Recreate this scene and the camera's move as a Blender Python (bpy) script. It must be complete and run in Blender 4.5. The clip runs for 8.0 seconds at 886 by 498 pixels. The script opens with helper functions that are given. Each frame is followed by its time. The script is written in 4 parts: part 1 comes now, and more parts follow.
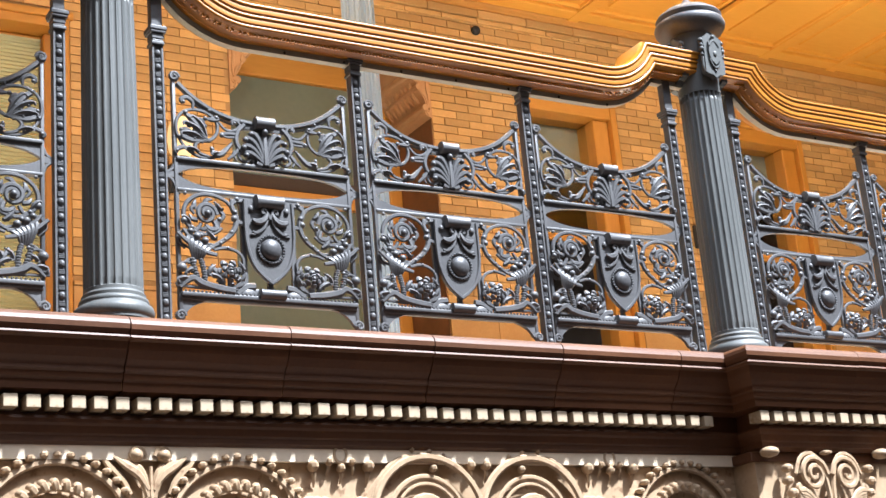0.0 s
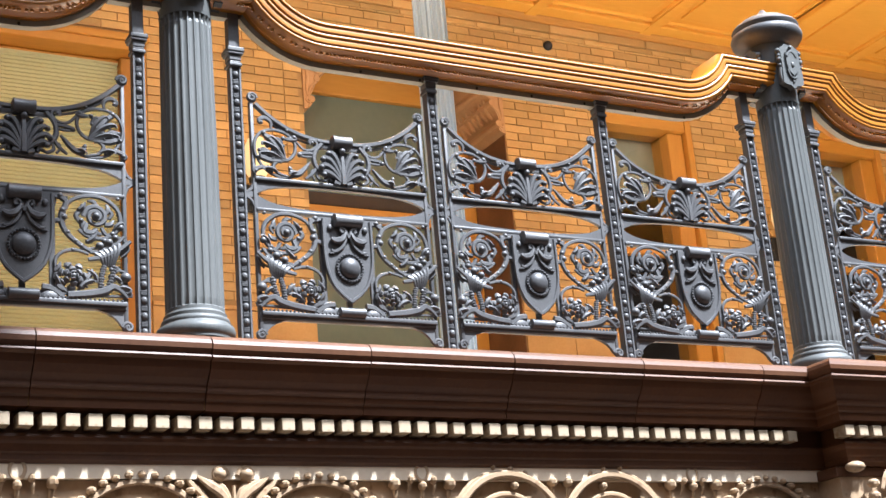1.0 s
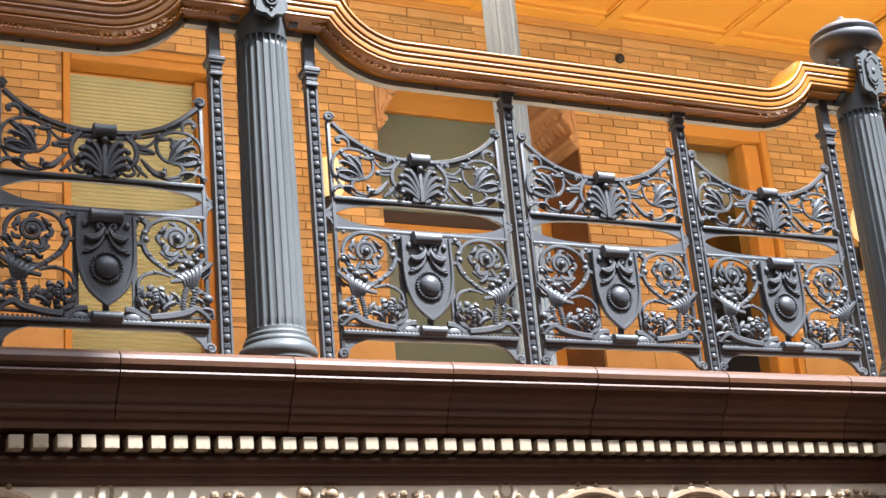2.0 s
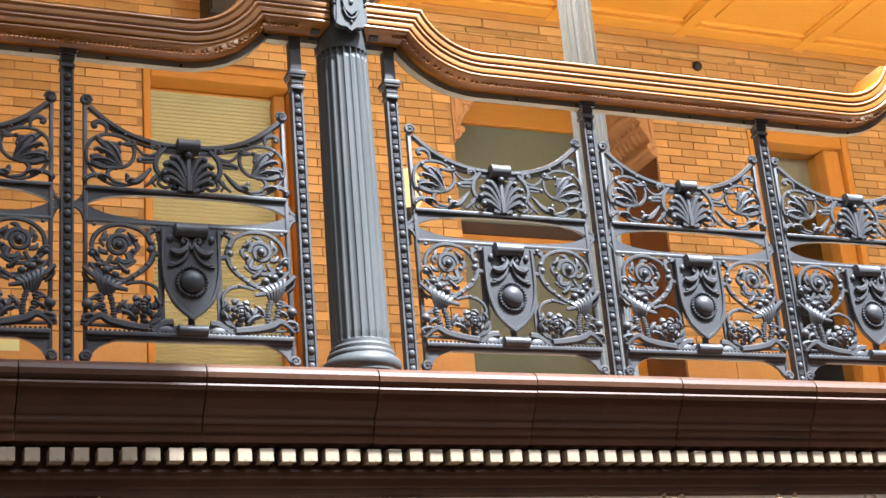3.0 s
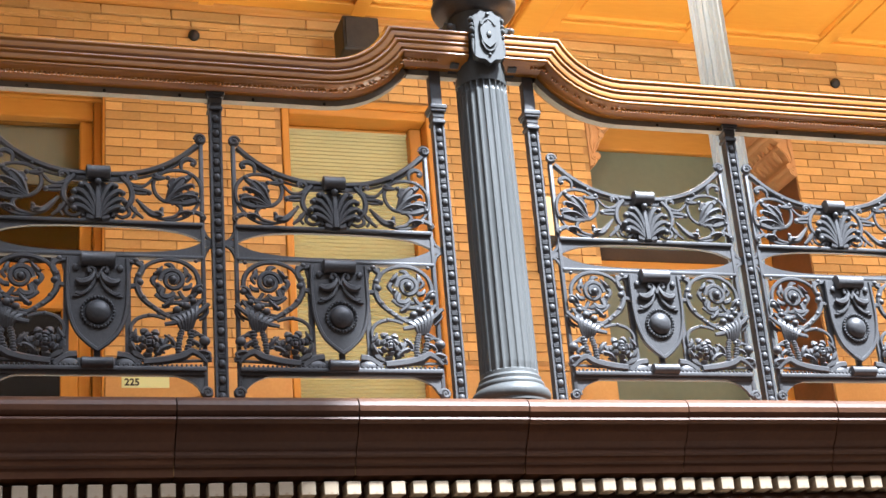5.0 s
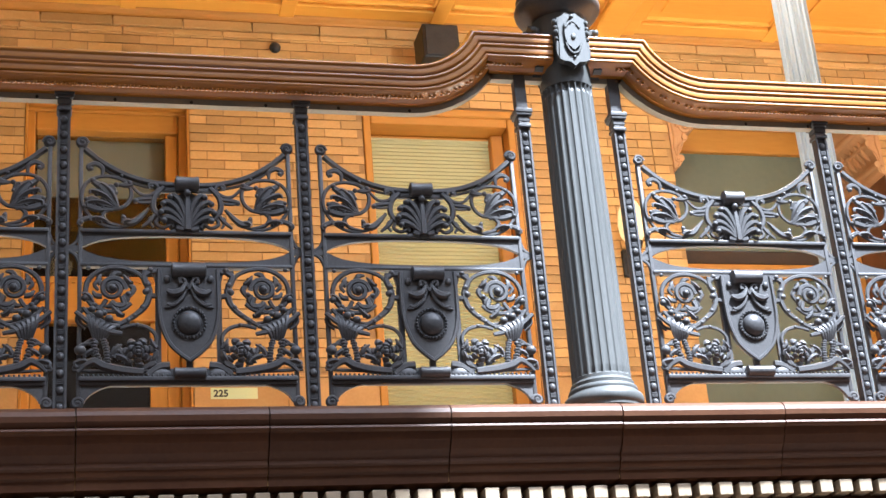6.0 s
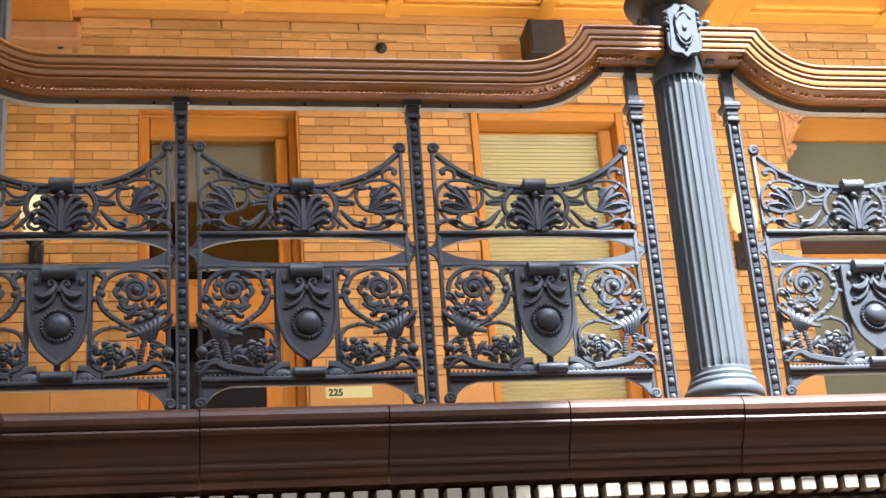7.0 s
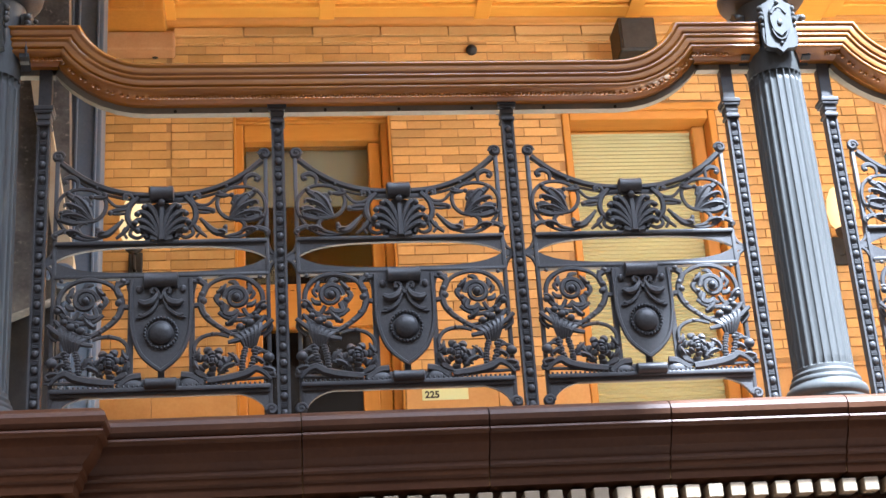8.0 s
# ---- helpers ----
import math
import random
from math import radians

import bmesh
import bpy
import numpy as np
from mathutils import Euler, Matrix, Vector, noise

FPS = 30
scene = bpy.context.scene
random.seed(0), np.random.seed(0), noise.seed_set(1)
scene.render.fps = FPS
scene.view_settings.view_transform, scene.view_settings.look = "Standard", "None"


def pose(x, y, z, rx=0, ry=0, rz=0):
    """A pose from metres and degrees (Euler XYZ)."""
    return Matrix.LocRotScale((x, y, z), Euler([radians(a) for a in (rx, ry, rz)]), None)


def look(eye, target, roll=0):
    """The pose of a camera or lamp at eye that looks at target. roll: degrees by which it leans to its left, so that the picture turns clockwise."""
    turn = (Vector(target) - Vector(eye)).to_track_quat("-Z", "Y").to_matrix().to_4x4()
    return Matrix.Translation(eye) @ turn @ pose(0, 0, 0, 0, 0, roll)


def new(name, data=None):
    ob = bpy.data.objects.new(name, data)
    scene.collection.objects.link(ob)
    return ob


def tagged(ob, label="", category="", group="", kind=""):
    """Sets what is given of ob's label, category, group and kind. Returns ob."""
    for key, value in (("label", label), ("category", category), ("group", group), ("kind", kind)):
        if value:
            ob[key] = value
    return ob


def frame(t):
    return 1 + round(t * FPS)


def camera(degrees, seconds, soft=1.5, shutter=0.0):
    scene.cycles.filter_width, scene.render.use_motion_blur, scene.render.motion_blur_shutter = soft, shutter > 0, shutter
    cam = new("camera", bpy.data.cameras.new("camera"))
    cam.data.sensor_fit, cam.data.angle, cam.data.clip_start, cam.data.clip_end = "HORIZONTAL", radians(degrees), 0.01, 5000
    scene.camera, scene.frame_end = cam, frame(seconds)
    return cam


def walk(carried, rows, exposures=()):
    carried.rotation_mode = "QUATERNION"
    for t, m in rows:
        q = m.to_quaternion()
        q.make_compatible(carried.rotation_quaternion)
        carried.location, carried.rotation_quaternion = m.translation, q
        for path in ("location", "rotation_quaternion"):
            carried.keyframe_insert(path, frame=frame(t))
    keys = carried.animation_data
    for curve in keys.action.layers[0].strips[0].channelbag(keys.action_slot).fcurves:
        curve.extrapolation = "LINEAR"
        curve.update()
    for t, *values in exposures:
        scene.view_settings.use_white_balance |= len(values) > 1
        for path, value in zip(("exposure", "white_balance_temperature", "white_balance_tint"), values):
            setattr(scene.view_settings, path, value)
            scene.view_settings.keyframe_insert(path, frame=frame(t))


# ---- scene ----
cam = camera(32.5, 8.0)
PATH = [
    (0, (-1.466, -4.223, -1.222), (-0.454, -2.605, -0.624), -5.2),
    (0.5, (-1.473, -4.212, -1.219), (-0.502, -2.574, -0.609), -5.2),
    (1, (-1.48, -4.208, -1.215), (-0.552, -2.55, -0.589), -5.1),
    (1.5, (-1.486, -4.191, -1.211), (-0.6, -2.517, -0.569), -5.3),
    (3, (-1.511, -4.161, -1.202), (-0.76, -2.436, -0.525), -5.0),
    (3.5, (-1.526, -4.167, -1.204), (-0.817, -2.428, -0.517), -4.8),
    (4, (-1.538, -4.17, -1.2), (-0.87, -2.42, -0.501), -4.6),
    (4.5, (-1.547, -4.171, -1.198), (-0.92, -2.411, -0.485), -4.7),
    (6, (-1.571, -4.131, -1.194), (-1.087, -2.339, -0.45), -4.8),
    (6.5, (-1.587, -4.127, -1.194), (-1.171, -2.319, -0.447), -4.6),
    (7, (-1.597, -4.126, -1.194), (-1.249, -2.305, -0.443), -4.4),
    (7.5, (-1.61, -4.127, -1.192), (-1.324, -2.297, -0.437), -4.3),
    (8, (-1.615, -4.132, -1.191), (-1.385, -2.296, -0.431), -4.0),
]
walk(cam, [(t, look(eye, target, roll)) for t, eye, target, roll in PATH],
     exposures=[(0, 1.73, 5450, 10), (4, 1.84, 5450, 10), (8, 2.32, 5050, 10)])

# ---- light ----
world = bpy.data.worlds.new("sky")
scene.world = world
world.use_nodes = True
wn = world.node_tree
sky = wn.nodes.new("ShaderNodeTexSky")
sky.sky_type, sky.sun_disc, sky.dust_density = "NISHITA", False, 4.0
SUN_TO = Vector((0.34, -0.50, 0.95)).normalized()
sky.sun_elevation = math.asin(SUN_TO.z)
sky.sun_rotation = math.atan2(SUN_TO.x, SUN_TO.y)
wn.links.new(sky.outputs[0], wn.nodes["Background"].inputs[0])
wn.nodes["Background"].inputs[1].default_value = 0.06
sun = new("sun", bpy.data.lights.new("sun", "SUN"))
sun.data.energy, sun.data.angle, sun.data.color = 5.0, radians(2.0), (1.0, 0.96, 0.89)
sun.matrix_world = look((0, 0, 0), -SUN_TO)
# daylight through the glass roof of the court
roof = new("skylight", bpy.data.lights.new("skylight", "AREA"))
roof.data.shape, roof.data.size, roof.data.size_y = "RECTANGLE", 20.0, 9.0
roof.data.energy, roof.data.color = 1050, (0.96, 0.98, 1.0)
roof.location = (2.5, -7.3, 12.8)


# ---- materials ----
def mat(name, a, b, rough=0.5, metal=0.0, scale=6.0, bump=0.1, fine=90.0, rough2=None, spot=None, piece=0.0, coat=0.0, stretch=(1, 1, 1)):
    """Two colours mixed by noise at two scales, grain in the relief; piece: how far single pieces differ."""
    m = bpy.data.materials.new(name)
    m.use_nodes = True
    n, l = m.node_tree.nodes, m.node_tree.links
    p = n["Principled BSDF"]
    co = n.new("ShaderNodeTexCoord")
    mp = n.new("ShaderNodeMapping")
    mp.inputs["Scale"].default_value = stretch
    l.new(co.outputs["Object"], mp.inputs["Vector"])
    n1, n2 = n.new("ShaderNodeTexNoise"), n.new("ShaderNodeTexNoise")
    n1.inputs["Scale"].default_value, n1.inputs["Detail"].default_value = scale, 6
    n2.inputs["Scale"].default_value, n2.inputs["Detail"].default_value = fine, 4
    l.new(mp.outputs[0], n1.inputs["Vector"]); l.new(mp.outputs[0], n2.inputs["Vector"])
    mixf = n.new("ShaderNodeMath"); mixf.operation = "MULTIPLY_ADD"
    l.new(n2.outputs["Fac"], mixf.inputs[0]); mixf.inputs[1].default_value = 0.45
    l.new(n1.outputs["Fac"], mixf.inputs[2])
    ramp = n.new("ShaderNodeValToRGB")
    ramp.color_ramp.elements[0].position, ramp.color_ramp.elements[0].color = 0.5, (*a, 1)
    ramp.color_ramp.elements[1].position, ramp.color_ramp.elements[1].color = 0.95, (*b, 1)
    l.new(mixf.outputs[0], ramp.inputs[0])
    out = ramp.outputs[0]
    if piece:
        info = n.new("ShaderNodeObjectInfo")
        geo = n.new("ShaderNodeNewGeometry")
        add = n.new("ShaderNodeMath"); add.operation = "ADD"
        l.new(info.outputs["Random"], add.inputs[0]); l.new(geo.outputs["Random Per Island"], add.inputs[1])
        fr = n.new("ShaderNodeMath"); fr.operation = "FRACT"; l.new(add.outputs[0], fr.inputs[0])
        rng = n.new("ShaderNodeMapRange")
        rng.inputs["To Min"].default_value, rng.inputs["To Max"].default_value = 1 - piece, 1 + piece
        l.new(fr.outputs[0], rng.inputs["Value"])
        hsv = n.new("ShaderNodeHueSaturation")
        l.new(rng.outputs[0], hsv.inputs["Value"]); l.new(out, hsv.inputs["Color"])
        out = hsv.outputs[0]
    if spot:
        n3 = n.new("ShaderNodeTexNoise"); n3.inputs["Scale"].default_value, n3.inputs["Detail"].default_value = scale * 4, 8
        l.new(mp.outputs[0], n3.inputs["Vector"])
        r3 = n.new("ShaderNodeValToRGB")
        r3.color_ramp.elements[0].position, r3.color_ramp.elements[1].position = 0.6, 0.7
        l.new(n3.outputs["Fac"], r3.inputs[0])
        mx = n.new("ShaderNodeMix"); mx.data_type = "RGBA"
        l.new(r3.outputs[0], mx.inputs["Factor"]); l.new(out, mx.inputs["A"]); mx.inputs["B"].default_value = (*spot, 1)
        out = mx.outputs["Result"]
    l.new(out, p.inputs["Base Color"])
    p.inputs["Metallic"].default_value = metal
    rr = n.new("ShaderNodeMapRange")
    rr.inputs["To Min"].default_value, rr.inputs["To Max"].default_value = rough, rough2 or min(1, rough + 0.18)
    l.new(n1.outputs["Fac"], rr.inputs["Value"]); l.new(rr.outputs[0], p.inputs["Roughness"])
    p.inputs["Coat Weight"].default_value = coat
    p.inputs["Coat Roughness"].default_value = 0.07
    bp = n.new("ShaderNodeBump"); bp.inputs["Strength"].default_value, bp.inputs["Distance"].default_value = bump, 0.004
    l.new(mixf.outputs[0], bp.inputs["Height"]); l.new(bp.outputs[0], p.inputs["Normal"])
    return m


IRON = mat("painted_cast_iron", (0.058, 0.058, 0.061), (0.104, 0.103, 0.105), 0.36, 0.0, 5, 0.32, 140)
IRON_COLUMN = mat("grey_painted_column_iron", (0.074, 0.079, 0.077), (0.118, 0.122, 0.118), 0.42, 0.0, 2.5, 0.12, 80, stretch=(3, 3, 0.5))
PALE_IRON = mat("pale_painted_iron", (0.25, 0.31, 0.36), (0.32, 0.38, 0.43), 0.45, 0.0, 3, 0.08, 80)
BLUE_IRON = mat("blue_grey_painted_iron", (0.10, 0.13, 0.18), (0.15, 0.18, 0.23), 0.45, 0.0, 3, 0.08, 80)
RAIL = mat("polished_mahogany", (0.35, 0.120, 0.004), (0.52, 0.205, 0.008), 0.28, 0.0, 4, 0.04, 60, coat=1.0, stretch=(0.25, 3, 3))
RAIL.node_tree.nodes["Principled BSDF"].inputs["Coat IOR"].default_value = 1.55
STRIP = mat("grey_primed_strip", (0.25, 0.235, 0.19), (0.33, 0.31, 0.25), 0.5, 0.0, 5, 0.05)
COPING = mat("brown_glazed_terracotta", (0.078, 0.026, 0.007), (0.118, 0.045, 0.014), 0.46, 0.0, 5, 0.25, 70, piece=0.18)
CREAM = mat("cream_terracotta", (0.36, 0.28, 0.18), (0.47, 0.38, 0.265), 0.5, 0.0, 8, 0.3, 60, spot=(0.30, 0.20, 0.11))
FRIEZE = mat("glazed_tan_terracotta", (0.34, 0.235, 0.140), (0.46, 0.335, 0.215), 0.30, 0.0, 8, 0.3, 60, spot=(0.24, 0.15, 0.085))
# reveal brown, darkened to carry the shade on the portal's side
REVEAL_SHADE = mat("shaded_reveal_brown", (0.17, 0.075, 0.028), (0.24, 0.11, 0.045), 0.5, 0.0, 6, 0.2, 60)
BRICK = mat("buff_glazed_brick", (0.50, 0.295, 0.088), (0.60, 0.370, 0.130), 0.42, 0.0, 4, 0.2, 60, piece=0.20)
MORTAR = mat("brown_mortar", (0.36, 0.215, 0.08), (0.46, 0.285, 0.115), 0.85, 0.0, 12, 0.3)
DADO = mat("smooth_tan_dado", (0.47, 0.25, 0.07), (0.57, 0.33, 0.11), 0.45, 0.0, 4, 0.15, 60, piece=0.08)
TERRA = mat("carved_terracotta", (0.46, 0.25, 0.10), (0.56, 0.33, 0.15), 0.6, 0.0, 8, 0.3, 70)
WOOD = mat("golden_oak_varnish", (0.47, 0.200, 0.018), (0.59, 0.275, 0.032), 0.40, 0.0, 3, 0.1, 50, coat=0.05, stretch=(1, 1, 0.18))
WOOD_X = mat("golden_oak_varnish_across", (0.47, 0.200, 0.018), (0.59, 0.275, 0.032), 0.40, 0.0, 3, 0.1, 50, coat=0.05, stretch=(0.18, 1, 1))
CEIL = mat("amber_ceiling_boards", (0.80, 0.39, 0.035), (0.88, 0.47, 0.06), 0.4, 0.0, 2, 0.06, 40, stretch=(0.2, 1, 1))
BLIND = mat("cream_blind_cloth", (0.46, 0.45, 0.24), (0.54, 0.53, 0.30), 0.7, 0.0, 3, 0.1)
FROST = mat("grey_green_frosted_pane", (0.12, 0.15, 0.11), (0.155, 0.185, 0.135), 0.28, 0.0, 1.5, 0.02, 20)
# dark brown: the gloom of unlit rooms as colour, and the portal's dark rail
DARK = mat("room_gloom_and_rail_brown", (0.05, 0.035, 0.025), (0.08, 0.055, 0.04), 0.8, 0.0, 3)
PAPER = mat("pale_room_panel", (0.22, 0.24, 0.17), (0.27, 0.28, 0.20), 0.7, 0.0, 2)
BLACK = mat("black_plastic", (0.012, 0.012, 0.013), (0.03, 0.028, 0.027), 0.5, 0.0, 20, 0.2)
MARBLE = mat("dark_mottled_marble", (0.05, 0.05, 0.05), (0.17, 0.165, 0.155), 0.3, 0.0, 9, 0.1, 60, spot=(0.30, 0.28, 0.25))
TAN = mat("tan_stone_edge", (0.42, 0.33, 0.2), (0.52, 0.42, 0.27), 0.6, 0.0, 8, 0.2)
PLATE = mat("pale_yellow_plate", (0.62, 0.68, 0.36), (0.68, 0.74, 0.42), 0.45, 0.0, 4, 0.03)
INK = mat("black_ink", (0.02, 0.02, 0.02), (0.03, 0.03, 0.03), 0.6)
# unseen court floor, darkened so that little light bounces under rail and ledge
COURT = mat("dim_court_floor", (0.050, 0.032, 0.020), (0.075, 0.050, 0.032), 0.5, 0.0, 3)
# unseen floor, made pale so that it bounces light onto the ceiling
FLOOR = mat("bounce_floor_tile", (0.70, 0.58, 0.42), (0.78, 0.66, 0.50), 0.4, 0.0, 3)
PLASTER = mat("buff_court_wall", (0.13, 0.095, 0.065), (0.17, 0.125, 0.085), 0.8, 0.0, 2)
GLASS = bpy.data.materials.new("window_glass")
GLASS.use_nodes = True
gp = GLASS.node_tree.nodes["Principled BSDF"]
gp.inputs["Transmission Weight"].default_value, gp.inputs["Roughness"].default_value, gp.inputs["IOR"].default_value = 1.0, 0.02, 1.45
SHADE = bpy.data.materials.new("opal_lamp_glass")
SHADE.use_nodes = True
sp = SHADE.node_tree.nodes["Principled BSDF"]
sp.inputs["Base Color"].default_value = (0.80, 0.62, 0.36, 1)
sp.inputs["Emission Color"].default_value, sp.inputs["Emission Strength"].default_value = (1, 0.66, 0.26, 1), 0.22


# ---- mesh helpers ----
def mesh_of(name, bm, material, smooth=False):
    bmesh.ops.recalc_face_normals(bm, faces=bm.faces)
    me = bpy.data.meshes.new(name)
    bm.to_mesh(me)
    bm.free()
    me.materials.append(material)
    if smooth:
        me.polygons.foreach_set("use_smooth", [True] * len(me.polygons))
        me.set_sharp_from_angle(angle=radians(40))
    return me


def part(name, bm, material, parent=None, label="", smooth=False, at=None):
    ob = new(name, mesh_of(name, bm, material, smooth))
    if at:
        ob.location = at
    ob.parent = parent
    return tagged(ob, label)


def thing(name, label, category, group="", kind="", at=(0, 0, 0)):
    ob = new(name)
    ob.empty_display_size = 0.1
    ob.location = at
    return tagged(ob, label, category, group, kind)


def box(bm, x0, x1, y0, y1, z0, z1, bevel=0.0):
    r = bmesh.ops.create_cube(bm, size=1)
    vs = r["verts"]
    for v in vs:
        v.co = Vector((x0 + (v.co.x + 0.5) * (x1 - x0), y0 + (v.co.y + 0.5) * (y1 - y0), z0 + (v.co.z + 0.5) * (z1 - z0)))
    if bevel:
        es = list({e for v in vs for e in v.link_edges})
        bmesh.ops.bevel(bm, geom=es, offset=bevel, segments=2, affect="EDGES", profile=0.5)
    return bm


def B(*args):
    return box(bmesh.new(), *args)


def prism(bm, outline, y0, y1):
    """An outline of (x, z), filled and given depth from y0 to y1."""
    f = [bm.verts.new((x, y0, z)) for x, z in outline]
    g = [bm.verts.new((x, y1, z)) for x, z in outline]
    bm.faces.new(f)
    bm.faces.new(g[::-1])
    k = len(f)
    for i in range(k):
        bm.faces.new((f[i], g[i], g[(i + 1) % k], f[(i + 1) % k]))
    return bm


def run(bm, profile, x0, x1, close=True):
    """A closed profile of (y, z) drawn out along x."""
    a = [bm.verts.new((x0, y, z)) for y, z in profile]
    b = [bm.verts.new((x1, y, z)) for y, z in profile]
    k = len(a)
    for i in range(k):
        bm.faces.new((a[i], b[i], b[(i + 1) % k], a[(i + 1) % k]))
    if close:
        bm.faces.new(a)
        bm.faces.new(b[::-1])
    return bm


def smooth_line(pts, n=5):
    """Points on a soft curve through pts."""
    p = [Vector(q) for q in pts]
    p = [2 * p[0] - p[1]] + p + [2 * p[-1] - p[-2]]
    out = []
    for i in range(1, len(p) - 2):
        for k in range(n):
            t = k / n
            out.append(0.5 * (2 * p[i] + (p[i + 1] - p[i - 1]) * t + (2 * p[i - 1] - 5 * p[i] + 4 * p[i + 1] - p[i + 2]) * t * t
                              + (3 * p[i] - p[i - 1] - 3 * p[i + 1] + p[i + 2]) * t ** 3))
    return out + [p[-2]]


def tube(bm, pts, r0, r1=None, seg=6, y=-0.012, deep=0.8, n=4, swell=0.0):
    """A cast stem in the plane of (x, z): round, tapered from r0 to r1, thickest in the middle by swell."""
    r1 = r0 if r1 is None else r1
    line = smooth_line([(q[0], q[2] if len(q) > 2 else y, q[1]) for q in pts], n)
    rings, k = [], len(line) - 1
    for i, q in enumerate(line):
        d = (line[min(i + 1, k)] - line[max(i - 1, 0)]).normalized()
        s = Vector((d.z, 0, -d.x))
        s = s.normalized() if s.length > 1e-6 else Vector((1, 0, 0))
        f = i / k
        r = r0 + (r1 - r0) * f + swell * math.sin(math.pi * f)
        rings.append([bm.verts.new(q + s * (math.cos(a) * r) + Vector((0, -math.sin(a) * r * deep, 0)))
                      for a in [2 * math.pi * j / seg for j in range(seg)]])
    for u, w in zip(rings, rings[1:]):
        for j in range(seg):
            bm.faces.new((u[j], w[j], w[(j + 1) % seg], u[(j + 1) % seg]))
    bm.faces.new(rings[0])
    bm.faces.new(rings[-1][::-1])
    return bm


def ball(bm, x, y, z, r, ry=None, rz=None, u=8, v=5):
    res = bmesh.ops.create_uvsphere(bm, u_segments=u, v_segments=v, radius=1)
    for q in res["verts"]:
        q.co = Vector((x + q.co.x * r, y + q.co.y * (ry or r), z + q.co.z * (rz or r)))
    return bm


def lathe(bm, profile, seg=32, cx=0, cy=0):
    """A turned form: profile of (radius, z) from the bottom up."""
    rings = [[bm.verts.new((cx + r * math.cos(2 * math.pi * i / seg), cy + r * math.sin(2 * math.pi * i / seg), z)) for i in range(seg)] for r, z in profile]
    for u, w in zip(rings, rings[1:]):
        for j in range(seg):
            bm.faces.new((u[j], u[(j + 1) % seg], w[(j + 1) % seg], w[j]))
    bm.faces.new(rings[0][::-1])
    bm.faces.new(rings[-1])
    return bm


def whorl(bm, cx, cz, r, turns, s, y, thick):
    """A spiral stem, wound inwards."""
    k = int(turns * 9)
    tube(bm, [(cx - s * r * (1 - i / (k + 2)) * math.cos(i * 0.7), cz + r * (1 - i / (k + 2)) * math.sin(i * 0.7), y - 0.006 * i / k) for i in range(k + 1)], thick, thick * 0.8, y=y, n=2)


def roll(bm, x0, x1, y, z, r, seg=12):
    """A horizontal roll along x with a collar at each end."""
    prof = [(x0, r * 0.6), (x0 + 0.003, r * 1.06), (x0 + 0.010, r * 1.06), (x0 + 0.016, r), (x1 - 0.016, r), (x1 - 0.010, r * 1.06), (x1 - 0.003, r * 1.06), (x1, r * 0.6)]
    rings = [[bm.verts.new((x, y + q * math.cos(2 * math.pi * i / seg), z + q * math.sin(2 * math.pi * i / seg))) for i in range(seg)] for x, q in prof]
    for u, w in zip(rings, rings[1:]):
        for j in range(seg):
            bm.faces.new((u[j], w[j], w[(j + 1) % seg], u[(j + 1) % seg]))
    bm.faces.new(rings[0])
    bm.faces.new(rings[-1][::-1])
    return bm


def mirrored(me, name):
    """The mesh the other way round in x."""
    c = me.copy()
    c.name = name
    c.transform(Matrix.Diagonal((-1, 1, 1, 1)))
    c.flip_normals()
    return c


def share(name, me, parent, label=""):
    ob = new(name, me)
    ob.parent = parent
    return tagged(ob, label)


# ---- the gallery's brick wall ----
W = 4.03
CEILING_Z = 3.74
FLOOR_Z = -0.10
# openings through the wall: x0, x1, z0, z1
DOOR = (-1.80, -0.86, FLOOR_Z, 3.10)
WINDOW_A = (0.19, 1.16, 0.70, 3.11)
PORTAL = (2.20, 3.70, FLOOR_Z, 3.32)
WINDOW_B = (4.46, 5.32, 0.70, 3.11)
WINDOW_C = (6.30, 7.20, 0.70, 3.11)
OPENINGS = [DOOR, WINDOW_A, PORTAL, WINDOW_B, WINDOW_C]
X_LEFT, X_RIGHT = -3.2, 9.2
wall = thing("wall_gallery", "buff glazed brick wall with dark recessed joints", "wall", kind="structure")
edges = [X_LEFT] + [v for o in OPENINGS for v in o[:2]] + [X_RIGHT]
for i in range(0, len(edges), 2):
    part("masonry", B(edges[i], edges[i + 1], W + 0.006, W + 0.34, FLOOR_Z, CEILING_Z), MORTAR, wall)
for o in OPENINGS:
    part("masonry", B(o[0], o[1], W + 0.006, W + 0.34, o[3], CEILING_Z), MORTAR, wall)
    if o[2] > 0:
        part("masonry", B(o[0], o[1], W + 0.006, W + 0.34, FLOOR_Z, o[2]), MORTAR, wall)

